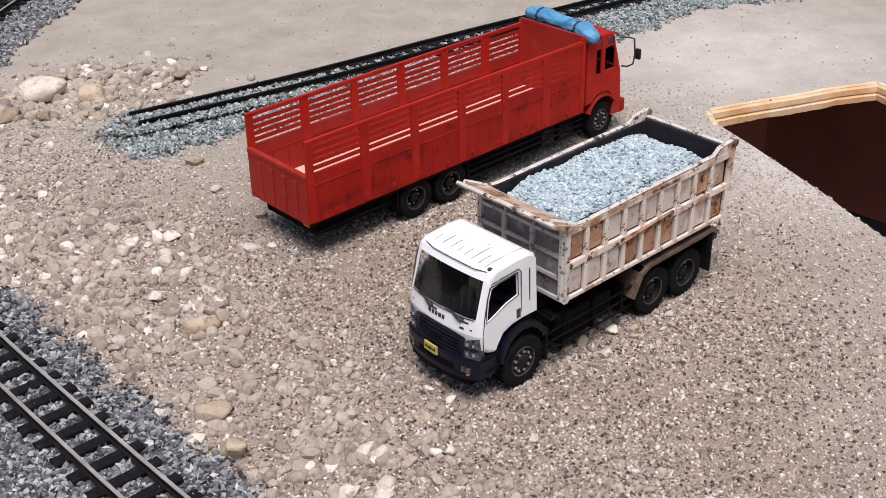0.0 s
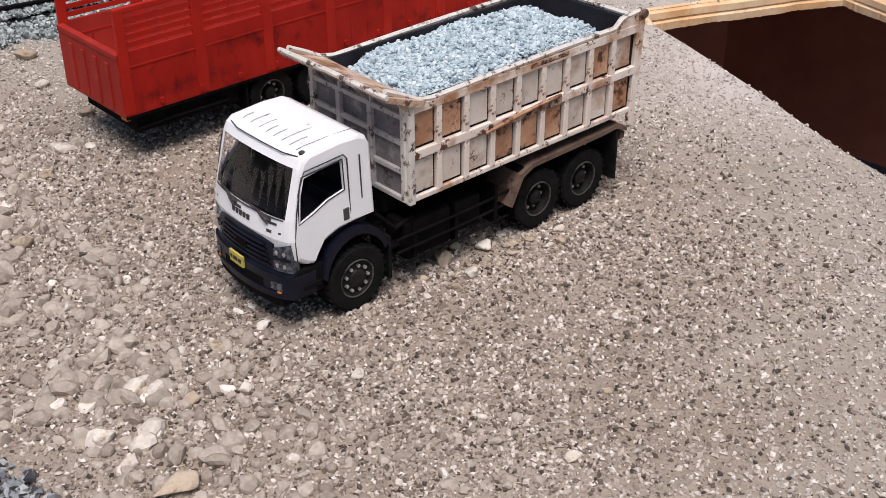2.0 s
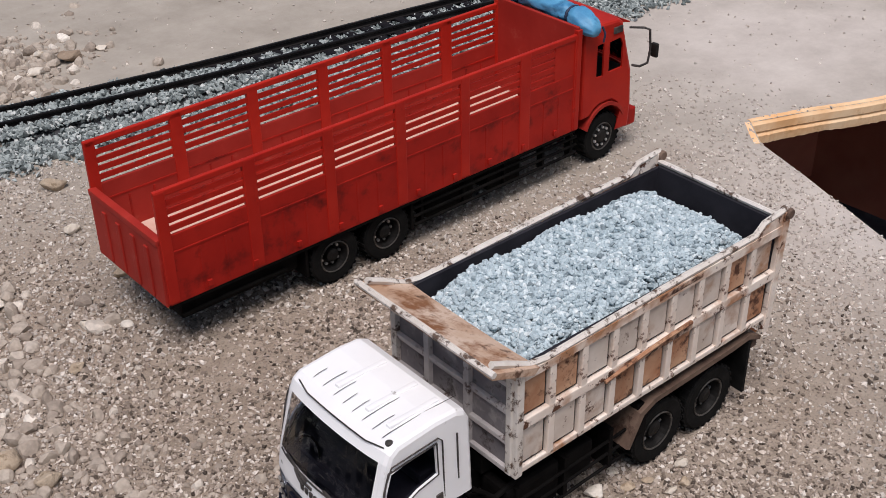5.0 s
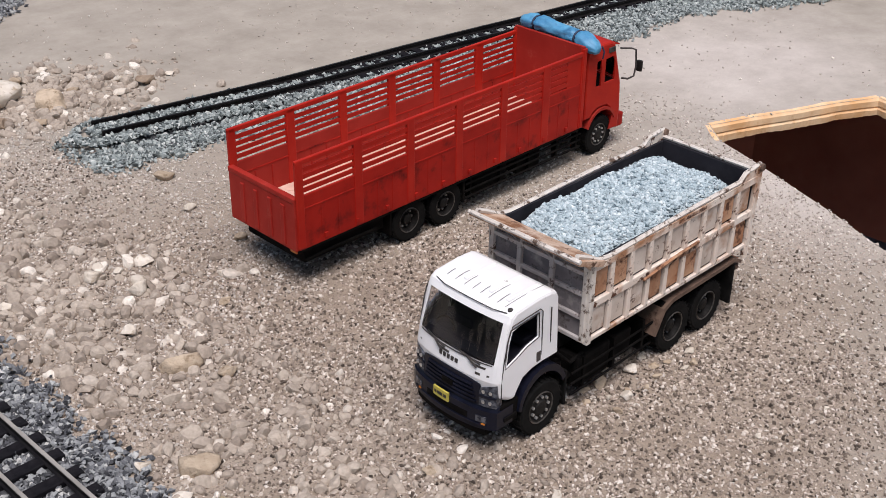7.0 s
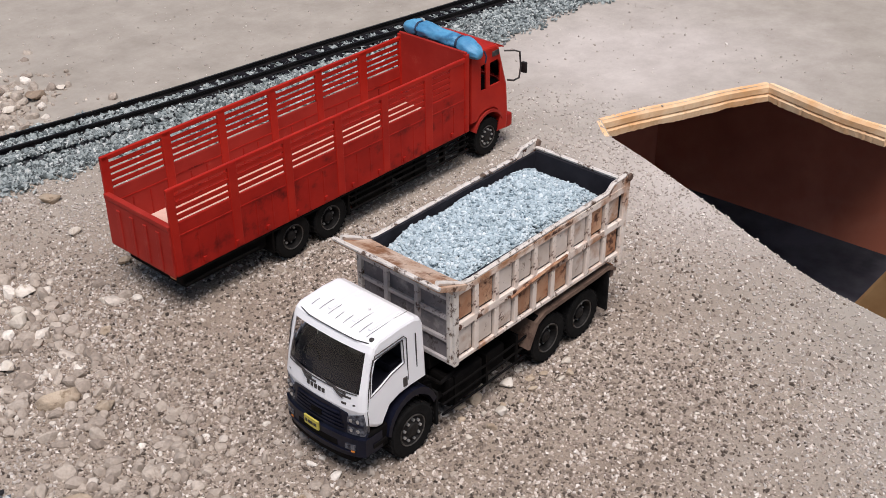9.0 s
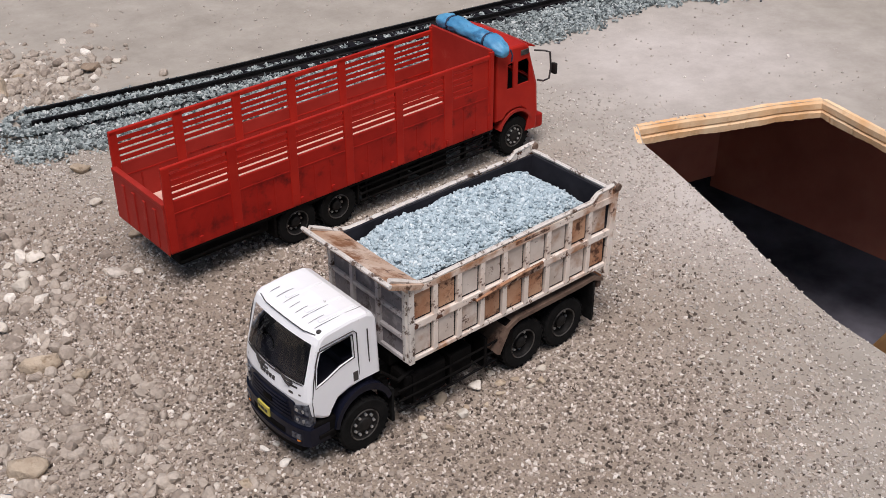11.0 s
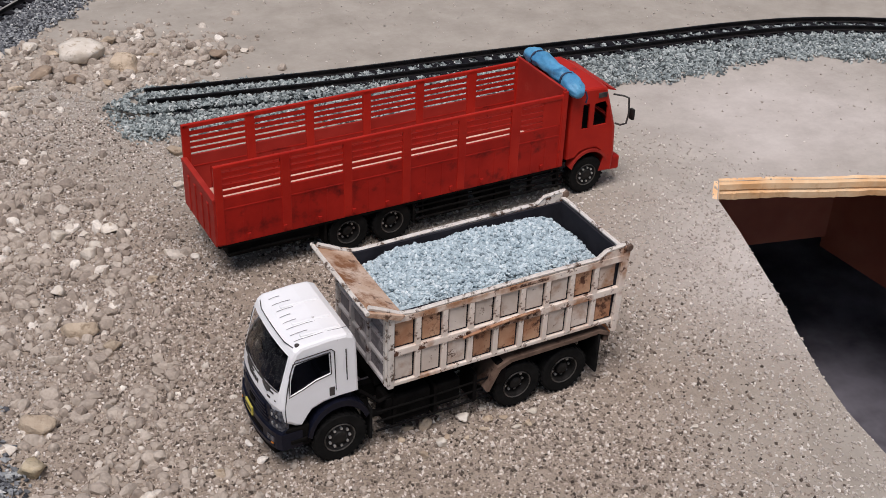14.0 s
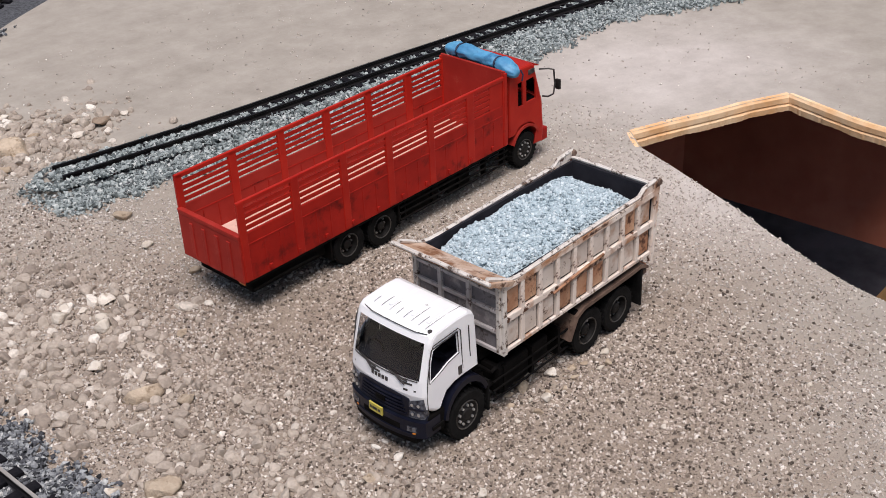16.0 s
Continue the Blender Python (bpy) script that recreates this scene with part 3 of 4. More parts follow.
def cab_shell(profile, y0, y1, bulge, open_seg, windows, inset=0.7, taper=0.0):
    """A cab of rounded sheet: profile points (x, z, how far the front bows there); open_seg is the windscreen's segment;
    windows are polygons in x and z cut through both sides. Returns the shell and the windscreen."""
    half, mid = (y1 - y0) / 2, (y0 + y1) / 2
    ys = [y0, y0 + 0.25, y0 + 0.8, y0 + 1.5] + [y0 + 1.5 + (y1 - y0 - 3.0) * i / 10 for i in range(1, 10)] + [y1 - 1.5, y1 - 0.8, y1 - 0.25, y1]
    ins = [inset, 0.3 * inset] + [0] * 13 + [0.3 * inset, inset]
    cx, cz = sum(p[0] for p in profile) / len(profile), sum(p[1] for p in profile) / len(profile)
    bm, pane = bmesh.new(), bmesh.new()

    def place(p, y, i):
        x, z, w = p
        d = Vector((x - cx, z - cz))
        d = d * (1 - i / d.length)
        return (cx + d.x + bulge * w * (((y - mid) / half) ** 2 + 0.4 * ((y - mid) / half) ** 8), mid + (y - mid) * (1 + taper * (30 - z)), cz + d.y)

    rows = [[bm.verts.new(place(p, y, i)) for p in profile] for y, i in zip(ys, ins)]
    k = len(profile)
    for j in range(len(ys) - 1):
        for i in range(k):
            if i == open_seg and 3 <= j < len(ys) - 4:
                q = [pane.verts.new(v.co) for v in (rows[j][i], rows[j + 1][i], rows[j + 1][(i + 1) % k], rows[j][(i + 1) % k])]
                pane.faces.new(q)
                continue
            bm.faces.new((rows[j][i], rows[j + 1][i], rows[j + 1][(i + 1) % k], rows[j][(i + 1) % k]))
    for row, y in ((rows[0], y0), (rows[-1], y1)):
        edges = [bm.edges.get((row[i], row[(i + 1) % k])) for i in range(k)]
        for win in windows:
            vs = [bm.verts.new((x, mid + (y - mid) * (1 + taper * (30 - z)), z)) for x, z in win]
            edges += [bm.edges.new((vs[i], vs[(i + 1) % len(vs)])) for i in range(len(vs))]
        bmesh.ops.triangle_fill(bm, use_beauty=True, use_dissolve=False, edges=edges)
    bmesh.ops.remove_doubles(pane, verts=pane.verts, dist=0.001)
    return bm, pane


def thick(ob, t):
    s = ob.modifiers.new("solid", "SOLIDIFY")
    s.thickness, s.offset = t * MM, -1
    return ob


# ---- tipper truck ----
def tipper():
    tr = tagged(new("dump_truck"), "white model tipper truck, weathered cream bed full of crushed stone", "truck")
    tr.matrix_world = pose(0.164, 0.153, 0, 0, 0, 2.5)
    W = 27.0
    # chassis
    bm = boxed(-21, 58, 8.5, 10.2, 9.5, 13.5)
    box(bm, -21, 58, 16.8, 18.5, 9.5, 13.5)
    for x in (-18, -4, 10, 24, 40, 56):
        box(bm, x, x + 1.5, 8.5, 18.5, 10, 13)
    for x in (-10.5, 33.6, 46.4):
        lathe(bm, [(1.0, 3), (1.0, 24)], x, 6.4, 10)
    box(bm, 0, 58, 7, 20, 13.6, 18.2)
    part("chassis", bm, BLACK, tr)
    part("fuel_tank", boxed(0.5, 11.5, 2.0, 8.0, 5.5, 13.0, bev=0.9), BLACK, tr)
    part("fuel_tank", boxed(2, 16, 19.5, 25.0, 5.5, 13.0, bev=0.9), BLACK, tr)
    part("battery_box", boxed(13.2, 19, 2.4, 8, 6.5, 12.5, bev=0.4), BLACK, tr)
    for z in (5.6, 8.2, 10.8):
        part("side_guard", tube(bmesh.new(), [(-2, 1.6, z), (6, 1.4, z + 0.1), (16, 1.9, z - 0.3), (26, 1.8, z + 0.1)], 0.27), BLACK, tr)
    for x in (2, 12, 22):
        part("bracket", boxed(x, x + 0.8, 1.6, 8, 5.2, 13), BLACK, tr)
    part("exhaust", tube(bmesh.new(), [(-4, 4, 14), (-3.6, 4, 9), (1, 4.5, 8)], 0.9), BLACK, tr)
    for y in (3.0, 24.0):
        part("air_hose", tube(bmesh.new(), [(-5.5, y, 17), (-3, y + 0.3, 14.5), (-1, y, 12.5), (3, y, 13.4)], 0.45), BLACK, tr)

    # cab
    prof = [(-22.4, 13.2, 1), (-24.4, 14.6, 1), (-25.1, 18.2, 1), (-24.5, 21.9, 1), (-21.3, 30.4, 0.45), (-20.5, 31.8, 0.4), (-18.9, 32.6, 0.2), (-12, 33.1, 0),
            (-8.2, 32.9, 0), (-6.8, 32.2, 0), (-6.1, 30.8, 0), (-5.8, 17.8, 0), (-10, 17.7, 0), (-13.6, 17.3, 0), (-16.6, 16.3, 0), (-18.9, 14.0, 0.2), (-20.0, 12.9, 0.4)]
    win = [(-21.3, 21.3), (-21.0, 26.4), (-20.2, 29.1), (-12.4, 29.6), (-12.2, 24.3), (-15.5, 23.6), (-18.4, 22.3)]
    bm, pane = cab_shell(prof, 2.6, 25.0, 1.5, 3, [win], taper=0.0028)
    cab = thick(part("cab", bm, WHITE, tr, "glossy white cab with dark panel lines"), 0.35)
    part("windscreen", pane, TINTED, cab, "tinted windscreen")
    for y in (2.75, 24.7):
        bm = bmesh.new()
        loop = [(x + (x + 16) * 0.05, 2.42 if y < 10 else 25.15, z + (z - 26) * 0.06) for x, z in win]
        tube(bm, loop + loop[:1], 0.14, 5)
        part("window_seal", bm, INK, cab)
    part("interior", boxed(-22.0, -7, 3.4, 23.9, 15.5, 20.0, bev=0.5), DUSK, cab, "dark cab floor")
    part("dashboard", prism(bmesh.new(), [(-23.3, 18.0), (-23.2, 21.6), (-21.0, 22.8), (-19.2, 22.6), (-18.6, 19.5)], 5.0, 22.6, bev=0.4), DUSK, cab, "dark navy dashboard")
    part("back_wall", boxed(-7.3, -6.6, 3.6, 23.8, 18.5, 31.0), LINING, cab, "grey lining behind the seats, lightened for the windscreen's reflection")
    # added dark panels: inner shade put in as colour behind the open windows
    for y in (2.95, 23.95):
        part("door_card", prism(bmesh.new(), [(-20.6, 17.8), (-20.8, 20.8), (-18.4, 21.9), (-15.4, 23.2), (-12.0, 23.9), (-11.4, 29.8), (-7.4, 30.2), (-7.4, 18.2)], y, y + 0.45), DUSK, cab, "added inner door panel coloured dark for the cab's shade")
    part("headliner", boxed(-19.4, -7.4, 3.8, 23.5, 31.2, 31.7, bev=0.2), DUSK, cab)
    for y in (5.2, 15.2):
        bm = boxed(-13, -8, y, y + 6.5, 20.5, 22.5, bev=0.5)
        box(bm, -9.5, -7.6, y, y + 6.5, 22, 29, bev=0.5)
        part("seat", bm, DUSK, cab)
    bm = bmesh.new()
    ring = [(-19.6 + 0.6 * math.cos(a), 18.6 + 2.3 * math.sin(a), 22.6 + 1.9 * math.cos(a)) for a in np.linspace(0, 2 * math.pi, 16)]
    part("steering_wheel", tube(bm, ring, 0.25, 5), BLACK, cab)
    for i, (y, run) in enumerate(((5.4, 11.0), (7.6, 2.2), (9.9, 6.0), (12.2, 1.6), (14.4, 1.2), (16.6, 2.6), (19.2, 3.0), (21.6, 1.4))):
        bm = tube(bmesh.new(), [(-18.9 + 0.1 * i, y, 32.68), (-17.5, y, 32.88), (-17.3 + run * 0.5, y + 0.05, 32.93 + min(run, 6) * 0.02), (-17.3 + run, y, 33.02 if run < 9 else 32.9)], 0.048, 5)
        part("roof_groove", bm, INK, cab)
    for y, z in ((5.4, 0), (9.9, 0), (16.6, 0)):
        part("roof_rib", boxed(-17.2, -8.6, y + 0.5, y + 1.5, 32.5, 33.2, bev=0.3), WHITE, cab)
    part("roof_seam", tube(bmesh.new(), [(-19.6, 4.2, 32.1)] + [(-20.15 - 0.5 * (1 - ((y - 13.65) / 11) ** 2), y, 32.12) for y in (7, 10, 13.6, 17, 20)] + [(-19.6, 23.1, 32.1)], 0.11, 5), INK, cab)
    part("marker_lamp", lathe(bmesh.new(), [(0.55, 0), (0.55, 0.4), (0.3, 0.6)], 0, 0, 10), INK, cab).matrix_local = pose(-0.0187, 0.0042, 0.0322, 90, 0, 0)
    for y0 in (2.36, 25.2):
        part("door_seam", tube(bmesh.new(), [(-22.3, y0, 13.6), (-22.5, y0, 18), (-21.9, y0, 23), (-20.9, y0, 27.8), (-19.9, y0, 30.1), (-12.0, y0, 30.6), (-11.3, y0, 29.8), (-11.0, y0, 18.0)], 0.12, 5), INK, cab)
        part("corner_seam", tube(bmesh.new(), [(-8.7, y0, 29.6), (-8.5, y0, 21.5)], 0.14, 5), INK, cab)
        part("door_handle", boxed(-12.6, -11.4, y0 - 0.25, y0 + 0.2, 18.6, 20.8, bev=0.15), INK, cab)
    # nose: grille, bumper, lamps, plate
    def bow(y, x):
        return x + 1.5 * ((y - 13.8) / 11.15) ** 2 + 0.6 * abs((y - 13.8) / 11.15) ** 8

    def front_strip(x, ya, yb, z0, z1, depth, steps=8):
        b = bmesh.new()
        rows = []
        for i in range(steps + 1):
            y = ya + (yb - ya) * i / steps
            xa = bow(y, x)
            rows.append([b.verts.new(c) for c in ((xa, y, z0), (xa, y, z1), (xa + depth, y, z1), (xa + depth, y, z0))])
        for p, q in zip(rows, rows[1:]):
            for k in range(4):
                b.faces.new((p[k], p[(k + 1) % 4], q[(k + 1) % 4], q[k]))
        b.faces.new(rows[0][::-1])
        b.faces.new(rows[-1])
        return b

    def nose_panel(x, ya, yb, low, high, depth, steps=14, lean=0.0, bev=0.0):
        """A plate bowed with the nose; low and high give its edges' heights at y; lean tips its top back."""
        b = bmesh.new()
        rows = []
        for i in range(steps + 1):
            y = ya + (yb - ya) * i / steps
            xa = bow(y, x)
            rows.append([b.verts.new(c) for c in ((xa, y, low(y)), (xa + lean, y, high(y)), (xa + lean + depth, y, high(y)), (xa + depth, y, low(y)))])
        for p, q in zip(rows, rows[1:]):
            for k in range(4):
                b.faces.new((p[k], p[(k + 1) % 4], q[(k + 1) % 4], q[k]))
        b.faces.new(rows[0][::-1])
        b.faces.new(rows[-1])
        if bev:
            bmesh.ops.bevel(b, geom=[e for e in b.edges if e.calc_face_angle(0) > 0.7], offset=bev, segments=2, affect="EDGES")
        return b

    def off(y):
        return abs(y - 13.8)

    def brow(y):
        return 17.9 - 0.002 * off(y) ** 3

    nose = part("bumper", nose_panel(-26.0, 2.2, 25.4, lambda y: 7.0 + 0.004 * off(y) ** 2, lambda y: 11.7, 4.6, 18, bev=0.45), NAVY, tr, "dark navy plastic bumper")
    part("bumper_shelf", nose_panel(-25.7, 2.5, 25.1, lambda y: 11.5, lambda y: 12.5, 3.4, 18, lean=0.7), NAVY, nose)
    part("air_dam", nose_panel(-25.6, 4.4, 23.2, lambda y: 5.6, lambda y: 7.4, 2.4, 14, lean=-0.3), BLACK, nose, "black lower air dam")
    part("bumper_lip", nose_panel(-26.25, 4.0, 23.6, lambda y: 8.0, lambda y: 8.5, 0.6, 16), NAVY, nose)
    part("intake", nose_panel(-26.08, 8.2, 19.4, lambda y: 8.8, lambda y: 10.2, 0.5, 8), BLACK, nose, "black slot in the bumper")
    for ya, yb in ((4.0, 6.2), (21.4, 23.6)):
        fog = part("fog_lamp", nose_panel(-26.15, ya, yb, lambda y: 9.0, lambda y: 10.4, 0.6, 4), LAMP, nose, "small clear fog lamp")
        part("amber_lens", nose_panel(-26.22, ya + 0.2, ya + 0.9, lambda y: 8.2, lambda y: 8.8, 0.3, 2), AMBER, fog, "small amber lens")
    grille = part("grille", nose_panel(-25.35, 6.2, 21.4, lambda y: 12.2, brow, 1.4, 14, lean=0.15), NAVY, tr, "dark navy grille")
    for k in range(5):
        part("slat", nose_panel(-25.62, 6.8 + 0.25 * k, 20.8 - 0.25 * k, lambda y, k=k: 12.75 + 0.92 * k, lambda y, k=k: 13.12 + 0.92 * k, 0.6, 12, lean=0.1), NAVY, grille)
    part("grille_badge", nose_panel(-25.8, 12.4, 15.2, lambda y: 14.2, lambda y: 15.3, 0.4, 3), BLACK, grille)
    for ya, yb in ((2.75, 6.1), (21.5, 24.85)):
        lamp = part("headlight", nose_panel(-25.4, ya, yb, lambda y: 12.4, lambda y: 16.4 + 0.42 * (off(y) - 7.7), 1.6, 8, lean=0.15), LAMP, tr, "clear headlight with chrome reflectors")
        part("headlight_frame", nose_panel(-25.5, ya, yb, lambda y: 14.5, lambda y: 15.0, 0.5, 6), NAVY, lamp)
        for yc, zc in ((ya + 1.0, 13.5), (ya + 2.4, 13.5), (ya + 1.0, 15.9), (ya + 2.4, 15.9)):
            part("bulb", lathe(bmesh.new(), [(0.42, -0.12), (0.34, 0.1), (0.2, -0.05)], 0, 0, 10), NUT, lamp).matrix_local = pose(bow(yc, -25.45) * MM, yc * MM, zc * MM, 0, 0, -90)
    part("step", boxed(-22.6, -17.2, 2.3, 25.2, 7.2, 12.6, bev=0.5), BLACK, tr, "black step under the door")
    part("step_tread", boxed(-21.6, -18.0, 1.9, 2.6, 8.6, 9.6, bev=0.2), BLACK, tr)
    plate = part("number_plate", nose_panel(-26.35, 12.9, 17.1, lambda y: 10.2, lambda y: 12.3, 0.4, 3), YELLOW, tr, "yellow plate with dark bars")
    for yc, run in ((13.4, 0.8), (14.5, 1.4), (16.2, 0.5)):
        part("plate_bar", nose_panel(-26.42, yc, yc + run, lambda y: 10.9, lambda y: 11.6, 0.2, 1), INK, plate)
    for i in range(5):
        part("nameplate_bar", front_strip(-25.0, 16.2 - i * 1.08, 16.9 - i * 1.08, 19.4, 20.3, 0.3, 1), INK, cab)
    for y, tip in ((6.6, 5.2), (15.6, 5.6)):
        part("wiper", tube(bmesh.new(), [(bow(y, -24.75), y, 21.3), (bow(y + 1.4, -24.8), y + 1.4, 21.75), (bow(y + tip, -24.55), y + tip, 22.3)], 0.2, 5), INK, cab)
        part("wiper_arm", tube(bmesh.new(), [(bow(y + 0.6, -24.95), y + 0.6, 20.5), (bow(y + 1.6, -25.0), y + 1.6, 21.2), (bow(y + 2.8, -24.8), y + 2.8, 21.9)], 0.22, 5), INK, cab)
        part("wiper_cowl", front_strip(-24.85, y - 1.2, y + 1.6, 20.6, 21.0, 0.3, 2), INK, cab)
    part("scuttle_seam", tube(bmesh.new(), [(bow(y, -24.62), y, 21.75) for y in np.linspace(4.2, 23.4, 15)], 0.13, 5), INK, cab)
    for y in (4.4, 22.9):
        part("washer", front_strip(-25.0, y, y + 0.55, 19.0, 19.55, 0.35, 1), INK, cab)
    part("badge", front_strip(-25.05, 6.4, 7.5, 19.0, 19.5, 0.3, 1), INK, cab)
    # front wings
    arch = [(-10.5 + 7.4 * math.cos(a), 8.2 + 8.6 * math.sin(a)) for a in np.linspace(math.radians(172), math.radians(20), 12)]
    inner = [(-10.5 + 6.5 * math.cos(a), 7.8 + 7.4 * math.sin(a)) for a in np.linspace(math.radians(20), math.radians(172), 12)]
    for ya, yb in ((1.7, 5.5), (21.6, 25.5)):
        part("wheel_arch", prism(bmesh.new(), arch + inner, ya, yb), NAVY, tr, "dark plastic wing over the wheel")
    part("mudflap", boxed(-3.4, -2.8, 2, 7, 3.5, 12), RUBBER, tr)

    # bed
    bed = part("cargo_bed", boxed(0.6, 59, 0.8, W - 0.8, 17.6, 18.8), LINER, tr, "dark grey floor of the bed")
    for c in ((0.6, 58.8, 0.8, 1.4, 18.8, 36.3), (0.6, 58.8, W - 1.4, W - 0.8, 18.8, 36.3), (0.7, 1.5, 1.4, W - 1.4, 18.8, 36.3), (58.0, 58.8, 1.4, W - 1.4, 18.8, 36.6)):
        part("liner", boxed(*c), LINER, bed, "dark grey inner wall")
    # panels are undersized: the dark liner gap draws shadow lines round them
    pan = shape(boxed(0.5, 4.68, 0, 0.4, 0.62, 6.68, bev=0.15), "panel", PANEL)
    rus = shape(boxed(0.5, 4.68, 0, 0.4, 0.62, 6.68, bev=0.15), "panel", RUSTED)
    rib = shape(boxed(-0.62, 0.62, -0.55, 0.45, 0, 17.2, bev=0.18), "rib", CREAM)
    for side in (0, 1):
        y = 0.35 if side == 0 else W - 0.85
        for i in range(9):
            x = 1.05 + i * 6.38
            for row, z in ((0, 18.9), (1, 27.6)):
                worn = (row, i) in ((1, 0), (1, 1), (0, 3), (0, 4), (0, 5), (0, 8), (1, 7))
                piece("panel", rus if worn else pan, bed, (x, y, z), "rust-stained panel" if worn else "")
        for i in range(1, 9):
            ob = piece("rib", rib, bed, (0.45 + i * 6.38, 0.35 if side == 0 else W - 0.35, 18.6))
            ob.rotation_euler.z = 0 if side == 0 else math.pi
        ya, yb = (-0.25, 0.8) if side == 0 else (W - 0.8, W + 0.25)
        part("top_rail", prism(bmesh.new(), [(0.2, 34.6), (59.2, 34.6), (59.2, 36.2), (52, 36.2), (6, 35.9), (0.2, 36.2)], ya, yb), CREAM, bed)
        part("middle_rail", boxed(0.2, 59.2, ya, yb, 26.0, 27.7, bev=0.2), CREAM, bed)
        if side == 0:
            part("rust_scab", boxed(18.2, 37.4, ya - 0.06, yb - 0.4, 25.9, 27.4, bev=0.25), RUST_STREAK, bed, "rust-eaten stretch of the middle rail")
            part("rust_scab", boxed(28.5, 38.6, ya - 0.05, yb - 0.4, 35.0, 35.9, bev=0.2), RUST_STREAK, bed, "rust-eaten stretch of the top rail")
        part("bottom_rail", boxed(0.2, 59.2, ya + 0.2, yb, 18.0, 19.0, bev=0.2), CREAM, bed)
        part("corner_post", boxed(-0.3, 1.1, ya - 0.15, yb, 17.8, 37.0, bev=0.2), RIM_WORN, bed)
        part("rear_post", prism(bmesh.new(), [(57.2, 15.4), (58.8, 15.0), (60.2, 38.6), (58.2, 38.8)], ya - 0.1, yb, bev=0.2), CREAM, bed)
        rim = [(-4.6, 40.0), (-1.6, 38.6), (2.2, 36.6), (5.5, 36.0), (20, 36.35), (36, 36.6), (51.6, 36.6), (53.6, 38.1), (59.6, 38.6)]
        part("rim", tube(bmesh.new(), [(x, (ya + yb) / 2, z + 0.1) for x, z in rim], 0.55, 6), RIM_WORN, bed, "chipped pale rim")
        part("rear_cheek", prism(bmesh.new(), [(51.6, 36.2), (59.4, 36.2), (59.6, 38.4), (53.6, 38.0)], ya + 0.1, yb), CREAM, bed)
        part("front_cheek", prism(bmesh.new(), [(-4.6, 39.6), (-1.6, 38.4), (2.2, 36.4), (5.5, 35.8), (0, 35.0), (-1, 36)], ya + 0.2, yb), RUST_TOP, bed)
        part("hinge", lathe(bmesh.new(), [(0.8, ya - 0.5), (0.95, ya - 0.3), (0.95, yb + 0.2), (0.8, yb + 0.4)], 59.5, 38.0, 12), FENDER, bed, "dark rusty tailgate hinge")
    part("tailgate", boxed(58.9, 60.0, 0.6, W - 0.6, 17.0, 36.9, bev=0.2), CREAM, bed)
    part("tailgate_rim", tube(bmesh.new(), [(58.9, 0.6, 37.1), (58.9, 9, 37.05), (58.9, 18, 37.15), (58.9, W - 0.6, 37.1)], 0.5, 6), RIM_WORN, bed)
    # canopy over the cab side
    bm = bmesh.new()
    stations = [(-1.0, 39.7, 36.5), (4, 39.8, 36.2), (13.5, 39.9, 36.1), (23, 39.8, 36.2), (28.0, 39.7, 36.5)]
    rows = [[bm.verts.new(c) for c in ((-5.4, y, zt), (-5.6, y, zt - 0.9), (2.2, y, zb - 0.9), (3.2, y, zb))] for y, zt, zb in stations]
    for p, q in zip(rows, rows[1:]):
        for k in range(4):
            bm.faces.new((p[k], p[(k + 1) % 4], q[(k + 1) % 4], q[k]))
    bm.faces.new(rows[0][::-1])
    bm.faces.new(rows[-1])
    part("canopy", bm, RUST_TOP, bed, "rusty cream canopy plate")
    part("canopy_rim", tube(bmesh.new(), [(-5.4, -1.2, 39.6), (-5.6, 6, 39.8), (-5.6, 13.5, 39.9), (-5.6, 21, 39.8), (-5.4, 28.2, 39.6)], 0.5, 6), RIM_WORN, bed)
    # front wall
    part("front_panel", boxed(0.2, 0.7, 1.0, W - 1.0, 18.4, 36.4), FRONT, bed, "grimy grey front wall with pale ribs")
    for y in (0.4, 9.2, 17.9, W - 1.5):
        part("front_rib", boxed(-0.7, 0.3, y, y + 1.1, 18.2, 37.2, bev=0.18), LIGHT_RIB if 1 < y < 25 else RIM_WORN, bed)
    for z in (18.0, 23.2, 28.6, 33.4):
        part("front_rail", boxed(-0.5, 0.3, 1.2, W - 1.2, z, z + 0.9, bev=0.18), LIGHT_RIB, bed)
    part("canopy_stay", prism(bmesh.new(), [(-4.6, 38.6), (0.2, 33.5), (0.2, 36.6)], 9.4, 9.9), FRONT, bed)
    part("canopy_stay", prism(bmesh.new(), [(-4.6, 38.6), (0.2, 33.5), (0.2, 36.6)], 18.1, 18.6), FRONT, bed)
    # rust streak bracket on the side
    part("side_hook", tube(bmesh.new(), [(17.5, -0.35, 26.0), (24, -0.5, 26.9), (30, -0.6, 27.6), (36.5, -0.6, 27.9)], 0.35, 6), RUSTED, bed, "rusty bent rod along the side")
    # rear wings
    for ya, yb in ((0.2, 8.0), (19.0, W - 0.2)):
        wing = [(24.6, 8.4), (25.4, 8.0), (28.2, 13.4), (31, 14.6), (50, 14.9), (54.5, 15.2), (57.6, 13.8), (57.6, 14.6), (54.8, 16.2), (50, 15.9), (30.6, 15.6), (27.3, 14.2)]
        part("rear_wing", prism(bmesh.new(), wing, ya, yb), FENDER, tr, "rusty mudguard over the rear wheels")
        part("wing_stay", boxed(27.5, 30, ya + 0.8, yb, 8.5, 15, bev=0.2), BLACK, tr)
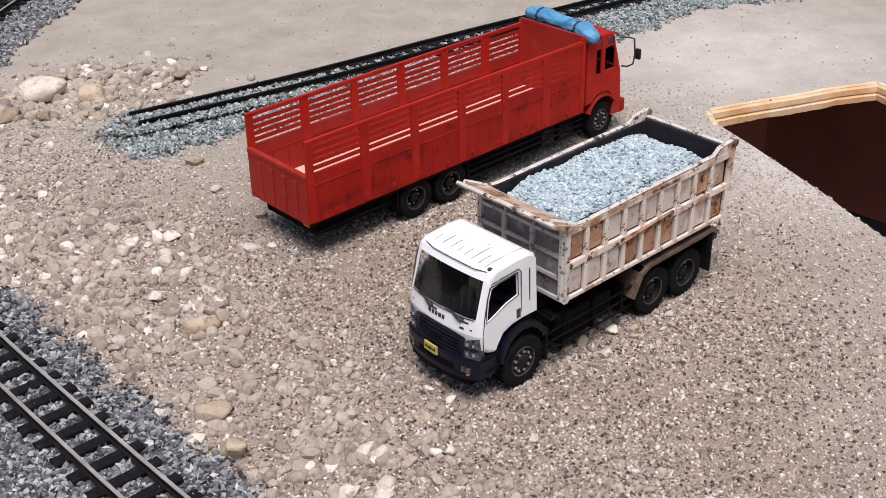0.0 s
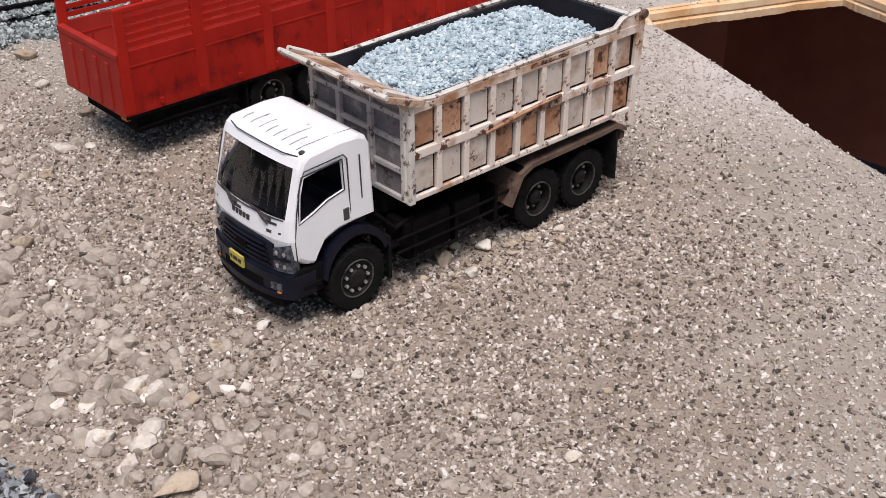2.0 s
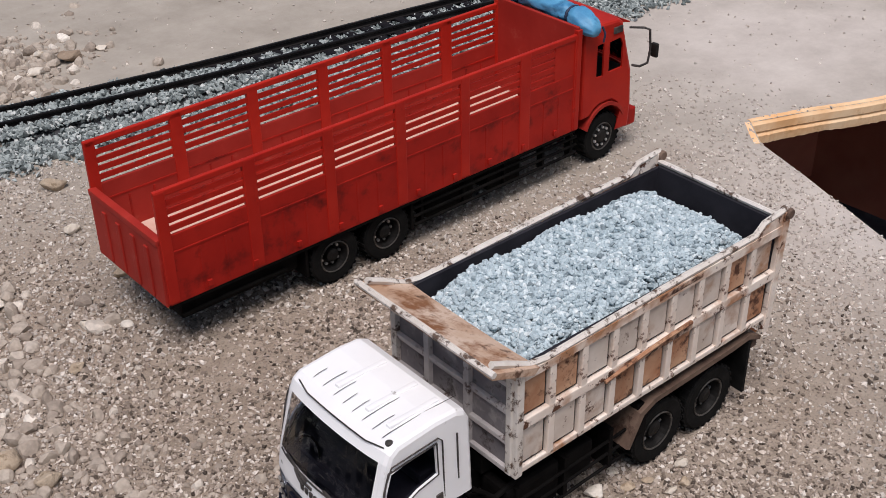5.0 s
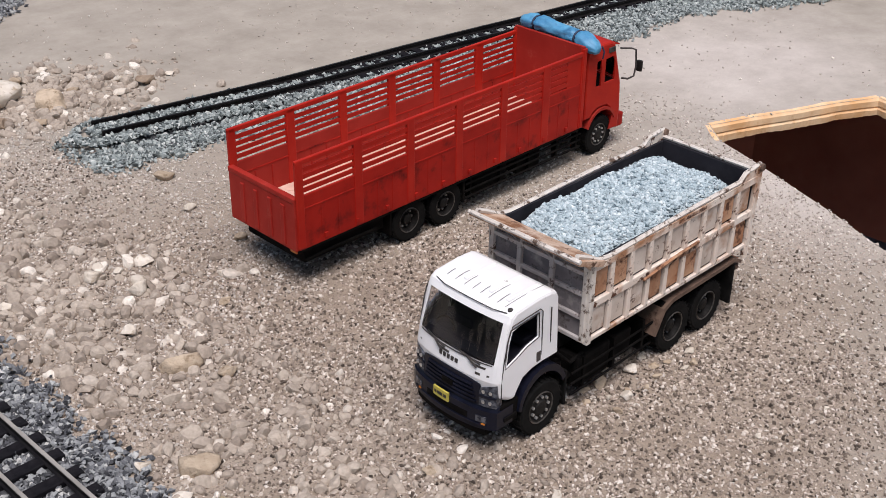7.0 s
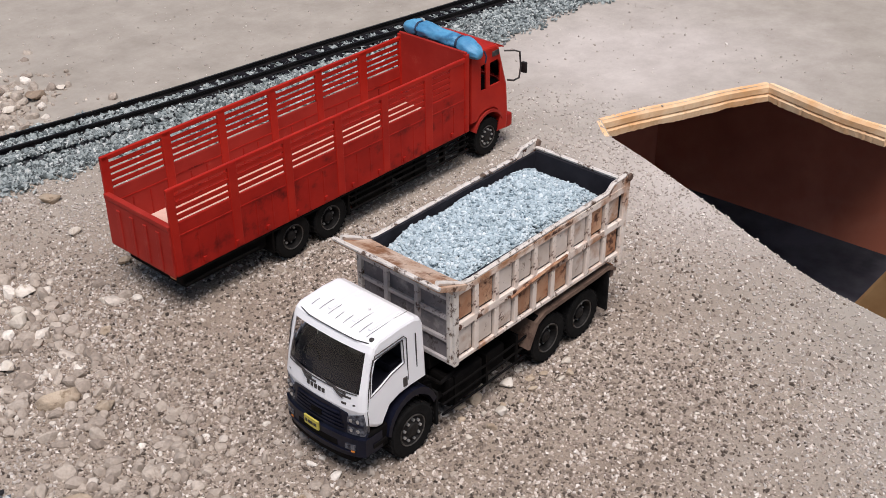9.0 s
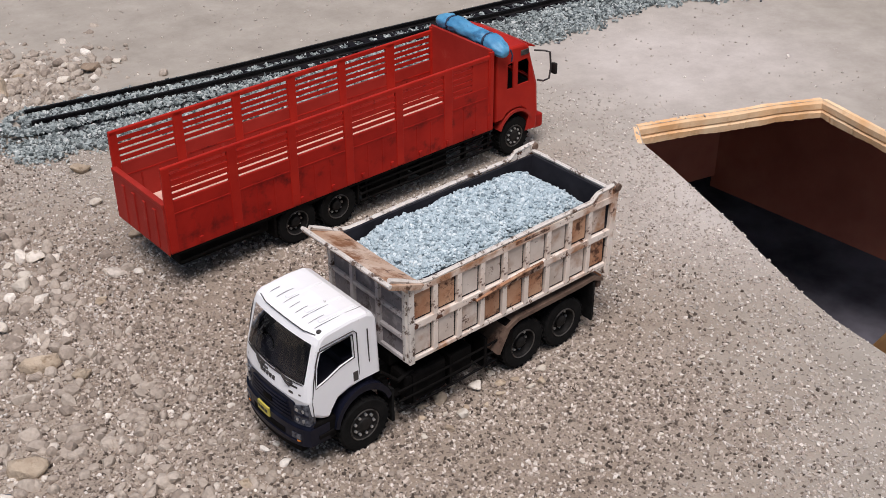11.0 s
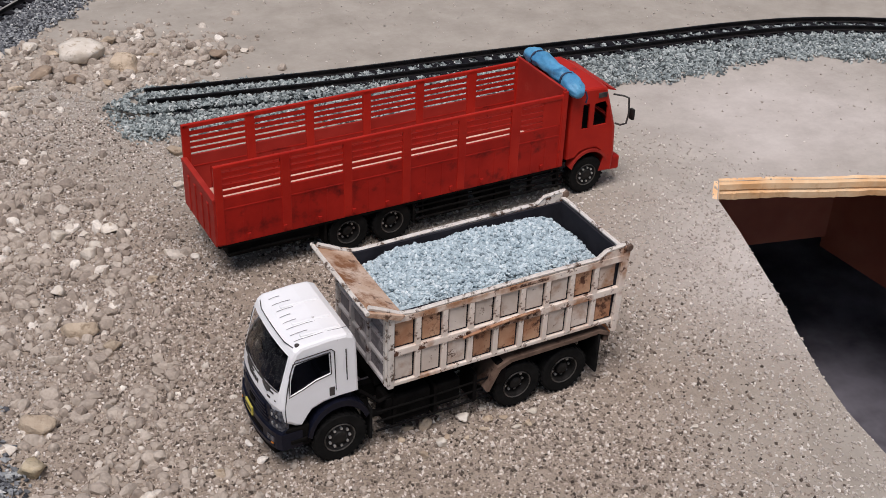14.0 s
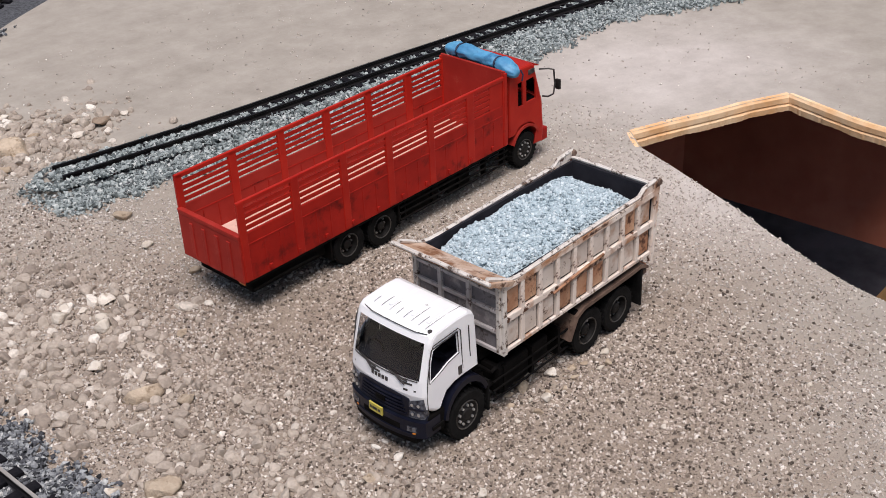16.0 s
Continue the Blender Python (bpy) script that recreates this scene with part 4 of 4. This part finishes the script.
        part("mudflap", boxed(54.4, 55.0, ya, yb, 4.0, 14.5), RUBBER, tr)
    part("rear_light", boxed(58.0, 59.0, 2.0, 6.5, 12.4, 14.0), AMBER, tr)
    part("rear_bar", boxed(56.5, 58.0, 1.0, W - 1.0, 11.8, 13.4, bev=0.3), FENDER, tr)
    add_wheels(tr, 6.4, 4.3, (-10.5,), False, 1.9, 25.2)
    add_wheels(tr, 6.3, 3.6, (33.6, 46.4), True, 1.3, 25.7)
    return tr


truck = tipper()
# the load
rng = np.random.default_rng(11)
n = 11500
lx, ly = rng.uniform(2.6, 57, n), rng.uniform(1.9, 25.1, n)
u, v = (lx - 28) / 28.5, (ly - 13.5) / 12.6
lz = 31.0 + 6.2 * (1 - np.abs(u) ** 5) * (1 - np.abs(v) ** 5) + rng.normal(0, 0.28, n) + 0.5 * np.sin(lx * 0.35) * np.cos(ly * 0.4) - 0.9 * np.exp(-((lx - 31) ** 2 + (ly - 13) ** 2) / 5)
here = pose(0.164, 0.153, 0, 0, 0, 2.5)
rot = np.array(here.to_3x3())
pts = np.stack([lx, ly, lz], 1) * MM @ rot.T + np.array(here.translation)
load = stuff("crushed_stone_load", pts, rng.uniform(0.36, 0.70, n) * MM, LOAD, "heap of pale blue-grey crushed stone filling the bed", "gravel", flat=(0.45, 0.8), seed=2, solid="chip", rough=0.2)
bm = bmesh.new()
grid = [[bm.verts.new((1.5 + 55.5 * i / 28, 1.5 + 24 * j / 14, 30.4 + 6.0 * (1 - abs((1.5 + 55.5 * i / 28 - 28) / 28.5) ** 5) * (1 - abs((1.5 + 24 * j / 14 - 13.5) / 12.6) ** 5))) for j in range(15)] for i in range(29)]
for i in range(28):
    for j in range(14):
        bm.faces.new((grid[i][j], grid[i + 1][j], grid[i + 1][j + 1], grid[i][j + 1]))
core = part("load_core", bm, surf("load_core", (0.26, 0.315, 0.34), (0.40, 0.475, 0.51), 900, 0.9, bump=1.0, depth=0.0006), load)
core.matrix_world = here


# ---- red lorry ----
def lorry():
    tr = tagged(new("cargo_lorry"), "red model lorry with a long open slatted bed", "truck")
    tr.matrix_world = pose(0.149, 0.230, 0, 0, 0, 2.9)
    L, W = 105.5, 26.5
    bm = boxed(6, 122, 8, 9.8, 8.2, 11.6)
    box(bm, 6, 122, 16.7, 18.5, 8.2, 11.6)
    for x in (8, 24, 44, 60, 76, 92, 108):
        box(bm, x, x + 1.5, 8, 18.5, 8.6, 11.4)
    for x in (37.4, 50.8, 116.2):
        lathe(bm, [(0.9, 3), (0.9, 23.5)], x, 6.2, 10)
    # full-width slab added to put the underside's darkness into the chassis
    box(bm, 3, 104, 2.5, 24, 9.4, 12.2)
    part("chassis", bm, BLACK, tr)
    for z in (5.4, 7.4, 9.4):
        part("side_guard", tube(bmesh.new(), [(58, 1.2, z), (75, 1.0, z + 0.1), (92, 1.2, z), (107, 1.3, z)], 0.36), BLACK, tr)
    for x in (60, 72, 84, 96, 105):
        part("guard_post", boxed(x, x + 0.7, 1.2, 3, 4.8, 12), BLACK, tr)
    part("fuel_tank", boxed(62, 76, 2.2, 8, 4.6, 11, bev=0.9), BLACK, tr)
    part("tool_box", boxed(80, 90, 2.2, 8, 4.8, 11, bev=0.4), BLACK, tr)
    part("spare_carrier", boxed(84, 98, 18.5, 24, 4.8, 11, bev=0.6), BLACK, tr)
    part("rear_bar", boxed(5.0, 6.4, 3, 23.5, 7.4, 8.8, bev=0.3), BLACK, tr)
    part("rear_guard", tube(bmesh.new(), [(3, 1.6, 8.0), (12, 1.4, 8.4), (26, 1.5, 8.2)], 0.36), BLACK, tr)
    part("tail_lamp", boxed(0.6, 1.6, 2.0, 4.4, 10.2, 11.3, bev=0.2), AMBER, tr)
    # plain block filling the dark region under the tail
    part("rear_frame", boxed(3, 29, 2.0, 24.5, 6.8, 10.6, bev=0.5), BLACK, tr)
    for x in (30.2, 57.2):
        part("wheel_flap", boxed(x, x + 0.6, 1.0, 8, 4.4, 12.4), BLACK, tr)
        part("wheel_flap", boxed(x, x + 0.6, 18.5, 25.5, 4.4, 12.4), BLACK, tr)

    # bed
    bed = part("cargo_bed", boxed(0.3, L, 0.4, W - 0.4, 12.2, 15.0), DECK, tr, "pale pink floor of the open bed")
    cols = [(2.2, 17.9), (20.6, 35.6), (38.1, 53.1), (55.7, 70.3), (72.8, 87.3), (90.4, 104.0)]
    slat = {}
    for side in (0, 1):
        ya, yb = (0.0, 0.9) if side == 0 else (W - 0.9, W)
        part("side_board", boxed(0.2, L, ya + 0.15, yb - 0.15, 12.0, 26.2, bev=0.15), RED_WORN if side == 0 else RED_IN, bed, "chipped red side board")
        part("top_rail", boxed(0.0, L, ya, yb, 34.2, 35.5, bev=0.25), RED, bed)
        # the sill is black to draw the shade below the boards
        part("sill", boxed(0.0, L, ya + 0.3 * (side == 0), yb + 0.25 * (side == 1), 11.2, 12.1, bev=0.2), BLACK, bed, "sill coloured dark for the shade under the boards")
        edges = [0.0] + [c for pair in cols for c in pair] + [L]
        for a, b in zip(edges[::2], edges[1::2]):
            part("post", boxed(a, b, ya - 0.05 * (side == 0), yb + 0.05 * (side == 1), 12.4, 35.3, bev=0.2), RED, bed)
        for a, b in cols:
            for i in range(4):
                z = 26.85 + i * 1.75
                key = round(b - a, 2)
                if key not in slat:
                    slat[key] = shape(boxed(-0.2, b - a + 0.2, 0.1, 0.42, 0, 1.16, bev=0.08), "slat", RED)
                piece("slat", slat[key], bed, (a, ya + 0.17, z))
            mid = (a + b) / 2
            for x in (a + (b - a) * 0.33, a + (b - a) * 0.67):
                part("stiffener", boxed(x - 0.25, x + 0.25, ya + 0.06, yb - 0.06, 12.6, 22.0, bev=0.1), RED_WORN, bed)
        part("waist_bead", boxed(0.3, L, ya + 0.05, yb - 0.05, 22.4, 22.9, bev=0.1), RED_WORN, bed)
        for x in np.linspace(8, 98, 10):
            part("latch", boxed(x, x + 1.0, ya - 0.3 * (side == 0), yb + 0.3 * (side == 1), 13.0, 14.3, bev=0.12), RED_WORN, bed)
    # solid panel near the front of the near side
    part("blank_panel", boxed(98.0, 104.6, 0.25, 0.7, 26.0, 34.6), RED, bed)
    part("headboard", boxed(L - 0.9, L, 0.2, W - 0.2, 12.6, 37.0, bev=0.2), RED_IN, bed, "tall red headboard")
    part("headboard_post", boxed(L - 1.1, L + 0.4, -0.2, 1.1, 12.2, 36.4, bev=0.2), RED, bed)
    part("headboard_post", boxed(L - 1.1, L + 0.4, W - 1.1, W + 0.2, 12.2, 36.4, bev=0.2), RED, bed)
    gate = part("tailgate", boxed(-0.5, 0.4, 0.5, W - 0.5, 11.8, 25.6, bev=0.2), RED_IN, bed, "faded red tailgate")
    part("gate_rail", boxed(-0.7, 0.9, 0.5, W - 0.5, 24.6, 26.0, bev=0.3), RED_IN, gate)
    for y in (4.2, 9.2, 14.6, 19.8):
        part("gate_rib", boxed(-0.9, -0.4, y, y + 1.4, 12.6, 23.2, bev=0.2), RED_IN, gate)

    # cab
    prof = [(127.6, 6.4, 1), (128.0, 12, 1), (127.4, 20.8, 1), (122.6, 32.6, 0.6), (121.6, 34.2, 0.4), (119.6, 35.0, 0.2), (113, 35.3, 0), (108.6, 35.0, 0), (107.8, 34.2, 0),
            (107.8, 13.2, 0), (110.2, 13.2, 0), (111.6, 14.6, 0), (114, 15.4, 0), (118.2, 15.2, 0), (120.4, 13.8, 0), (121.6, 11, 0), (121.8, 6.6, 0.5)]
    w1 = [(112.2, 22.6), (112.2, 30.4), (114.4, 30.6), (114.6, 22.4)]
    w2 = [(116.3, 22.8), (116.3, 30.2), (119.9, 30.4), (120.9, 28.6), (121.0, 22.8)]
    bm, pane = cab_shell(prof, 0.8, W - 0.8, -2.2, 2, [w1, w2])
    cab = thick(part("cab", bm, RED, tr, "red cab with open windows"), 0.5)
    part("windscreen", pane, TINTED, cab)
    part("interior", boxed(108.6, 125, 1.8, W - 1.8, 14, 21.2, bev=0.5), BLACK, cab, "dark cab floor and dashboard")
    part("bunk", boxed(108.4, 111.0, 1.8, W - 1.8, 20, 34, bev=0.5), BLACK, cab)
    for y in (3.6, 15.6):
        bm = boxed(111.6, 116, y, y + 7, 20.5, 22.4, bev=0.5)
        box(bm, 111.4, 113, y, y + 7, 22, 30, bev=0.5)
        part("seat", bm, BLACK, cab)
    part("roof_vent", boxed(117.2, 120.2, 0.5, 1.0, 31.8, 33.4, bev=0.2), INK, cab)
    part("roof_vent", boxed(117.2, 120.2, W - 1.0, W - 0.5, 31.8, 33.4, bev=0.2), INK, cab)
    part("sun_visor", prism(bmesh.new(), [(121.6, 34.0), (124.2, 32.8), (124.4, 32.4), (121.6, 33.2)], 2.2, W - 2.2), RED, cab)
    arch = [(116.2 + 7.2 * math.cos(a), 7.6 + 7.7 * math.sin(a)) for a in np.linspace(math.radians(160), math.radians(25), 10)]
    inn = [(116.2 + 6.6 * math.cos(a), 7.4 + 7.0 * math.sin(a)) for a in np.linspace(math.radians(25), math.radians(160), 10)]
    for ya, yb in ((0.55, 3.6), (W - 3.6, W - 0.55)):
        part("wheel_arch", prism(bmesh.new(), arch + inn, ya, yb), RED_IN, cab, "faded red wheel arch")
    part("bumper", boxed(124.6, 128.3, 1.6, W - 1.6, 5.8, 10.2, bev=0.6), RED_WORN, tr)
    for y in (3.0, 19.4):
        part("headlight", boxed(127.8, 128.7, y, y + 4.2, 7.0, 9.2, bev=0.2), LAMP, tr)
    for s, y in ((-1, 0.6), (1, W - 0.6)):
        arm = [(122.4, y, 32.2), (124.2, y + s * 2.6, 32.4), (125.6, y + s * 3.4, 31.8), (126.0, y + s * 3.6, 27), (125.6, y + s * 3.4, 23.6), (124.6, y + s * 2, 22.6), (124.2, y, 22.4)]
        part("mirror_arm", tube(bmesh.new(), arm, 0.3, 6), INK, tr)
        part("mirror", boxed(126.0, 127.0, y + s * 4.5 - 0.9, y + s * 4.5 + 0.9, 25.2, 28.6, bev=0.35), HUB, tr, "small grey mirror")
    part("cab_gap_pipe", tube(bmesh.new(), [(106.8, 4, 13), (106.8, 4, 30)], 0.7), BLACK, tr)
    add_wheels(tr, 6.1, 3.5, (37.4, 50.8), True, 1.2, W - 1.2)
    add_wheels(tr, 6.1, 4.0, (116.2,), False, 1.4, W - 1.4)
    return tr


red = lorry()
# rolled tarpaulin on the headboard and the cab roof
bm = bmesh.new()
rings = []
def tarp_axis(s):
    """The middle of the roll: it sags and hangs over at the near end."""
    return 108.6 + 1.0 * s - 1.4 * s * s + 0.25 * math.sin(7 * s), -1.8 + 28.2 * s, 35.6 + 2.6 * (1 - (1 - s) ** 3) + 0.2 * math.sin(11 * s)


for i in range(49):
    s = i / 48
    x, y, z = tarp_axis(s)
    r = 2.45 + 0.2 * math.sin(9 * s) - 1.2 * (abs(2 * s - 1) ** 8) - 0.7 * (math.exp(-((s - 0.27) / 0.025) ** 2) + math.exp(-((s - 0.80) / 0.025) ** 2))
    ring = []
    for a in np.linspace(0, 2 * math.pi, 28, endpoint=False):
        k = r * (1 + 0.16 * noise.noise(Vector((2.2 * math.cos(a), y * 0.22, 2.2 * math.sin(a)))) + 0.14 * noise.noise(Vector((6 * math.cos(a), y * 0.5, 6 * math.sin(a)))))
        ring.append(bm.verts.new((x + 1.15 * k * math.cos(a), y, z + 0.9 * k * math.sin(a))))
    rings.append(ring)
for a, b in zip(rings, rings[1:]):
    for k in range(28):
        bm.faces.new((a[k], a[(k + 1) % 28], b[(k + 1) % 28], b[k]))
bm.faces.new(rings[0][::-1])
bm.faces.new(rings[-1])
tarp = tagged(new("tarpaulin_roll", shape(bm, "tarpaulin_roll", TARP, True)), "rolled blue tarpaulin tied with dark straps, on the cab roof", "tarpaulin")
tarp.matrix_world = pose(0.149, 0.230, 0, 0, 0, 2.9)
for s in (0.27, 0.80):
    x, y, z = tarp_axis(s)
    ring = [(x + 2.35 * math.cos(a), y + 0.25 * math.sin(a), z + 1.85 * math.sin(a)) for a in np.linspace(0, 2 * math.pi, 20)]
    part("strap", tube(bmesh.new(), ring, 0.36, 6), STRAP, tarp)
part("strap_end", tube(bmesh.new(), [(110.6, -1.6, 36.2), (111.0, -2.2, 34.6), (110.8, -2.0, 32.6)], 0.25, 5), STRAP, tarp)

# ---- rocks ----
def rock(x, y, size, tone, k):
    r = random.Random(k)
    bm = bmesh.new()
    bmesh.ops.create_icosphere(bm, subdivisions=3, radius=1)
    sx, sy, sz = r.uniform(0.9, 1.15), r.uniform(0.65, 0.9), r.uniform(0.45, 0.68) if size > 5 else r.uniform(0.5, 0.75)
    off = Vector((r.uniform(0, 50), r.uniform(0, 50), r.uniform(0, 50)))
    cuts = [(Vector((r.gauss(0, 1), r.gauss(0, 1), r.gauss(0, 1))).normalized(), r.uniform(0.45, 0.75)) for _ in range(11)]
    for v in bm.verts:
        c = v.co.copy()
        for d, h in cuts:
            over = c.dot(d) - h
            if over > 0:
                c -= d * over * 0.97
        c *= 1 + 0.14 * noise.noise(c * 1.6 + off) + 0.05 * noise.noise(c * 5 + off)
        v.co = Vector((c.x * sx, c.y * sy, c.z * sz)) * size / 2 * 1.12
    low = min(v.co.z for v in bm.verts)
    bmesh.ops.translate(bm, vec=(0, 0, -low - 0.14 * size * sz), verts=bm.verts)
    words = {"w": "pale rounded stone lying on the gravel", "b": "beige stone half sunk in the gravel", "o": "brown stone lying on the gravel", "t": "tan lump of sandstone on the gravel"}[tone]
    ob = tagged(new("rock", shape(bm, "rock", ROCKS[tone], True)), words, "rock", "stones on the gravel")
    ob.matrix_world = pose(x * MM, y * MM, 0, 0, 0, r.uniform(-40, 10))


STONES = """144 389 17 w, 157 376 13 b, 128 381 10.5 o, 191 376 7.5 o, 179 372 5.5 w, 156 403 6.3 b, 128 406 6.5 w, 121 405 5 w, 169 409 4 w, 110 223 10.5 b,
114 269 6.7 w, 92 270 4.4 w, 87 198 3.4 w, 88 185 4.2 w, 92 176 8.3 t, 94 191 8.4 b, 102 360 7 o, 128 268 4.6 w, 112 158 4.5 w, 126 147 2.8 w, 142 139 2.8 w,
154 102 2.7 w, 106 133 6.1 b, 186 124 1.8 w, 118 150 3.2 b, 175 157.5 4.2 b, 171 158 2.7 b, 184 156 3.2 w, 180 160 2.5 b, 197 149 2.2 b, 109 242 5 w,
152 286 4.5 w, 157 308 7 b, 133 239 3.4 b, 117 213 4.5 b, 140 251 2.7 w, 120 256 5 w, 153 263 4 b, 137 372 6 o, 148 366 7 b, 168 384 5 b, 185 384 4 w, 118 372 5 b,
112 385 7 o, 135 398 5 b, 201 378 4 w, 122 262 3.6 w, 118 273 3.4 w, 121 268 3 w, 178 152 2.2 b, 168 155 2 b, 190 158 2.2 w, 187 151 2 b,
173 153 1.8 w, 182 150 1.7 b, 165 150 1.8 w, 193 153 2 b, 205 120 1.6 w, 150 118 1.8 w, 222 108 1.6 w, 170 110 2 b, 232 133 1.6 w, 128 160 3 b, 103 150 3.4 w,
176 150.5 3.4 w, 189.5 154 3 b, 200 152.5 2.6 w, 171 148.6 2.4 b, 194 149 1.9 w"""
for k, line in enumerate(STONES.replace("\n", " ").split(",")):
    x, y, s, tone = line.split()
    rock(float(x), float(y), float(s), tone, k)

# ---- loose stuff ----
rng = np.random.default_rng(4)


def blot(p, scale, seed):
    """Smooth uneven patches, about -1 to 1."""
    x, y = p[:, 0] * scale + seed, p[:, 1] * scale
    return (np.sin(x * 2.1 + 1.7 * np.sin(y * 1.3)) * np.cos(y * 1.9 + 1.3 * np.sin(x * 0.9)) + 0.6 * np.sin(4.3 * x + 2.2 * np.sin(3.1 * y)) * np.cos(4.7 * y)) / 1.4


def on_ballast(p):
    d, s = offsets(p, LOOP_TRACK)
    wob = 0.0012 * np.sin(s * 210) + 0.001 * np.sin(s * 530) + np.random.default_rng(3).normal(0, 0.0016, len(p))
    one = (d > -0.0165 - 0.010 * np.clip((s - 0.33) / 0.08, 0, 1) + wob) & (d < 0.06)
    e, q = offsets(p, BACK_TRACK)
    two = (e > -0.028 + 0.003 * np.sin(q * 60) + 0.0015 * np.sin(q * 300) + np.random.default_rng(6).normal(0, 0.002, len(p))) & (e < 0.0075 + 0.001 * np.sin(q * 400)) & (p[:, 0] > 0.145 + np.random.default_rng(8).normal(0, 0.002, len(p)))
    return one | two, np.minimum(np.abs(d), np.abs(e))


def ballast_bed(line, right, left, name):
    t = np.gradient(line, axis=0)
    t /= np.linalg.norm(t, axis=1)[:, None]
    nrm = np.stack([-t[:, 1], t[:, 0]], 1)
    bm = bmesh.new()
    rows = []
    for i, (q, w) in enumerate(zip(line, nrm)):
        a, b = right(i / len(line)), left(i / len(line))
        cut = [(-a, 0.02), (-a * 0.75, 0.5), (b * 0.75, 0.5), (b, 0.02)]
        rows.append([bm.verts.new(((q[0] + w[0] * o) / MM, (q[1] + w[1] * o) / MM, z)) for o, z in cut])
    for a, b in zip(rows, rows[1:]):
        for k in range(3):
            bm.faces.new((a[k], b[k], b[k + 1], a[k + 1]))
    ob = tagged(new(name, shape(bm, name, BALLAST_BED)), "dark grey ballast bed under the track", "ballast bed", kind="structure")
    if ob.data.polygons[0].normal.z < 0:
        ob.data.flip_normals()


ballast_bed(LOOP_TRACK, lambda s: 0.0135 + 0.009 * min(1, max(0, (s - 0.5) / 0.12)), lambda s: 0.05, "ballast_bed")
ballast_bed(BACK_TRACK, lambda s: 0.024, lambda s: 0.0065, "ballast_bed")

# ballast grains along both tracks
p = np.stack([rng.uniform(0.03, 0.50, 480000), rng.uniform(0.08, 0.50, 480000)], 1)
inb, dist = on_ballast(p)
keep = inb & (p[:, 0] > 0.045)
p, dist = p[keep], dist[keep]
near_rail = (np.abs(dist - 0.0045) < 0.0012)
p, dist = p[~near_rail], dist[~near_rail]
z = np.where(dist < 0.0085, 0.0006, 0.0010) + rng.uniform(-0.0004, 0.0004, len(p))
z = np.where(dist > 0.013, z - 0.0004, z)
z += np.where((np.abs(offsets(p, BACK_TRACK)[0]) < 0.012) & (p[:, 0] > 0.14), 0.0003 + 0.0012 * np.clip((0.25 - p[:, 0]) / 0.07, 0, 1), 0)
sz = rng.uniform(0.0005, 0.00108, len(p))
back = np.abs(offsets(p, BACK_TRACK)[0]) < 0.035
back &= p[:, 0] > 0.14
for m, mat, words, k in ((back, BALLAST_FAR, "pale grey crushed-stone ballast beside the curved track", 7), (~back, BALLAST_NEAR, "dark grey crushed-stone ballast between the sleepers", 17)):
    stuff("track_ballast", np.column_stack([p, z])[m], sz[m], mat, words, "ballast", flat=(0.4, 0.75), seed=k, rough=0.32)

# broken stone in the rubble strip and round the far rocks
p = np.stack([rng.uniform(0.078, 0.21, 44000), rng.uniform(0.09, 0.43, 44000)], 1)
inb, _ = on_ballast(p)
dens = np.clip(1.05 - np.abs(p[:, 0] - 0.110 - 0.012 * np.sin(p[:, 1] * 14)) / 0.040, 0.0, 1) * np.clip(0.65 + 0.6 * blot(p, 60, 3.0), 0.1, 1)
dens *= np.where((p[:, 1] > 0.30) & (p[:, 1] < 0.355), 0.5, 1)
pile = np.exp(-((p[:, 0] - 0.155) / 0.03) ** 2 - ((p[:, 1] - 0.385) / 0.02) ** 2)
keep = (rng.uniform(0, 1, len(p)) < np.maximum(dens, pile)) & ~inb
p, pile = p[keep], pile[keep]
sz = 0.00042 + 0.0019 * rng.uniform(0, 1, len(p)) ** 4.2 + 0.0016 * pile * rng.uniform(0, 1, len(p)) ** 2
sz *= 1.1 - 0.55 * np.clip((p[:, 0] - 0.112) / 0.03, 0, 1) * (p[:, 1] < 0.24)
stuff("rubble", np.column_stack([p, sz * 0.1]), sz, RUBBLE, "pale broken stone scattered over sandy ground", "rubble", flat=(0.55, 1.0), seed=8, rough=0.07, solid="stone")

# fine gravel all over the near ground
p = np.stack([rng.uniform(0.06, 0.42, 480000), rng.uniform(0.03, 0.46, 480000)], 1)
inb, _ = on_ballast(p)
pit = inside_pit(p)
far = np.clip(1.5 - np.hypot(p[:, 0] - 0.16, p[:, 1] - 0.165) / 0.125, 0.01, 1)
far = np.maximum(far, 0.85 * np.clip((0.175 - p[:, 0]) / 0.03, 0, 1) * np.clip((0.40 - p[:, 1]) / 0.06, 0, 1))
edge = np.where((p[:, 0] > 0.235) & (p[:, 1] < 0.24), 0.75, 1)
keep = ~inb & ~pit & (rng.uniform(0, 1, len(p)) < far * edge * np.clip(0.8 + 0.4 * blot(p, 30, 9.0), 0.3, 1))
p, thin = p[keep], far[keep]
sz = 0.00024 + 0.00042 * rng.uniform(0, 1, len(p)) ** 1.9
plain = (thin < rng.uniform(0.55, 1.0, len(p))) | (np.hypot((p[:, 0] - 0.288) / 0.03, (p[:, 1] - 0.185) / 0.05) < rng.uniform(0.5, 1.1, len(p)))
for m, mat, words, k in ((~plain, GRIT, "fine beige gravel spread over the ground", 9), (plain, PALE_GRIT, "sparse pale grit lying on smooth sand", 10)):
    stuff("fine_gravel", np.column_stack([p, sz * 0.3])[m], sz[m], mat, words, "gravel", seed=k, rough=0.3)
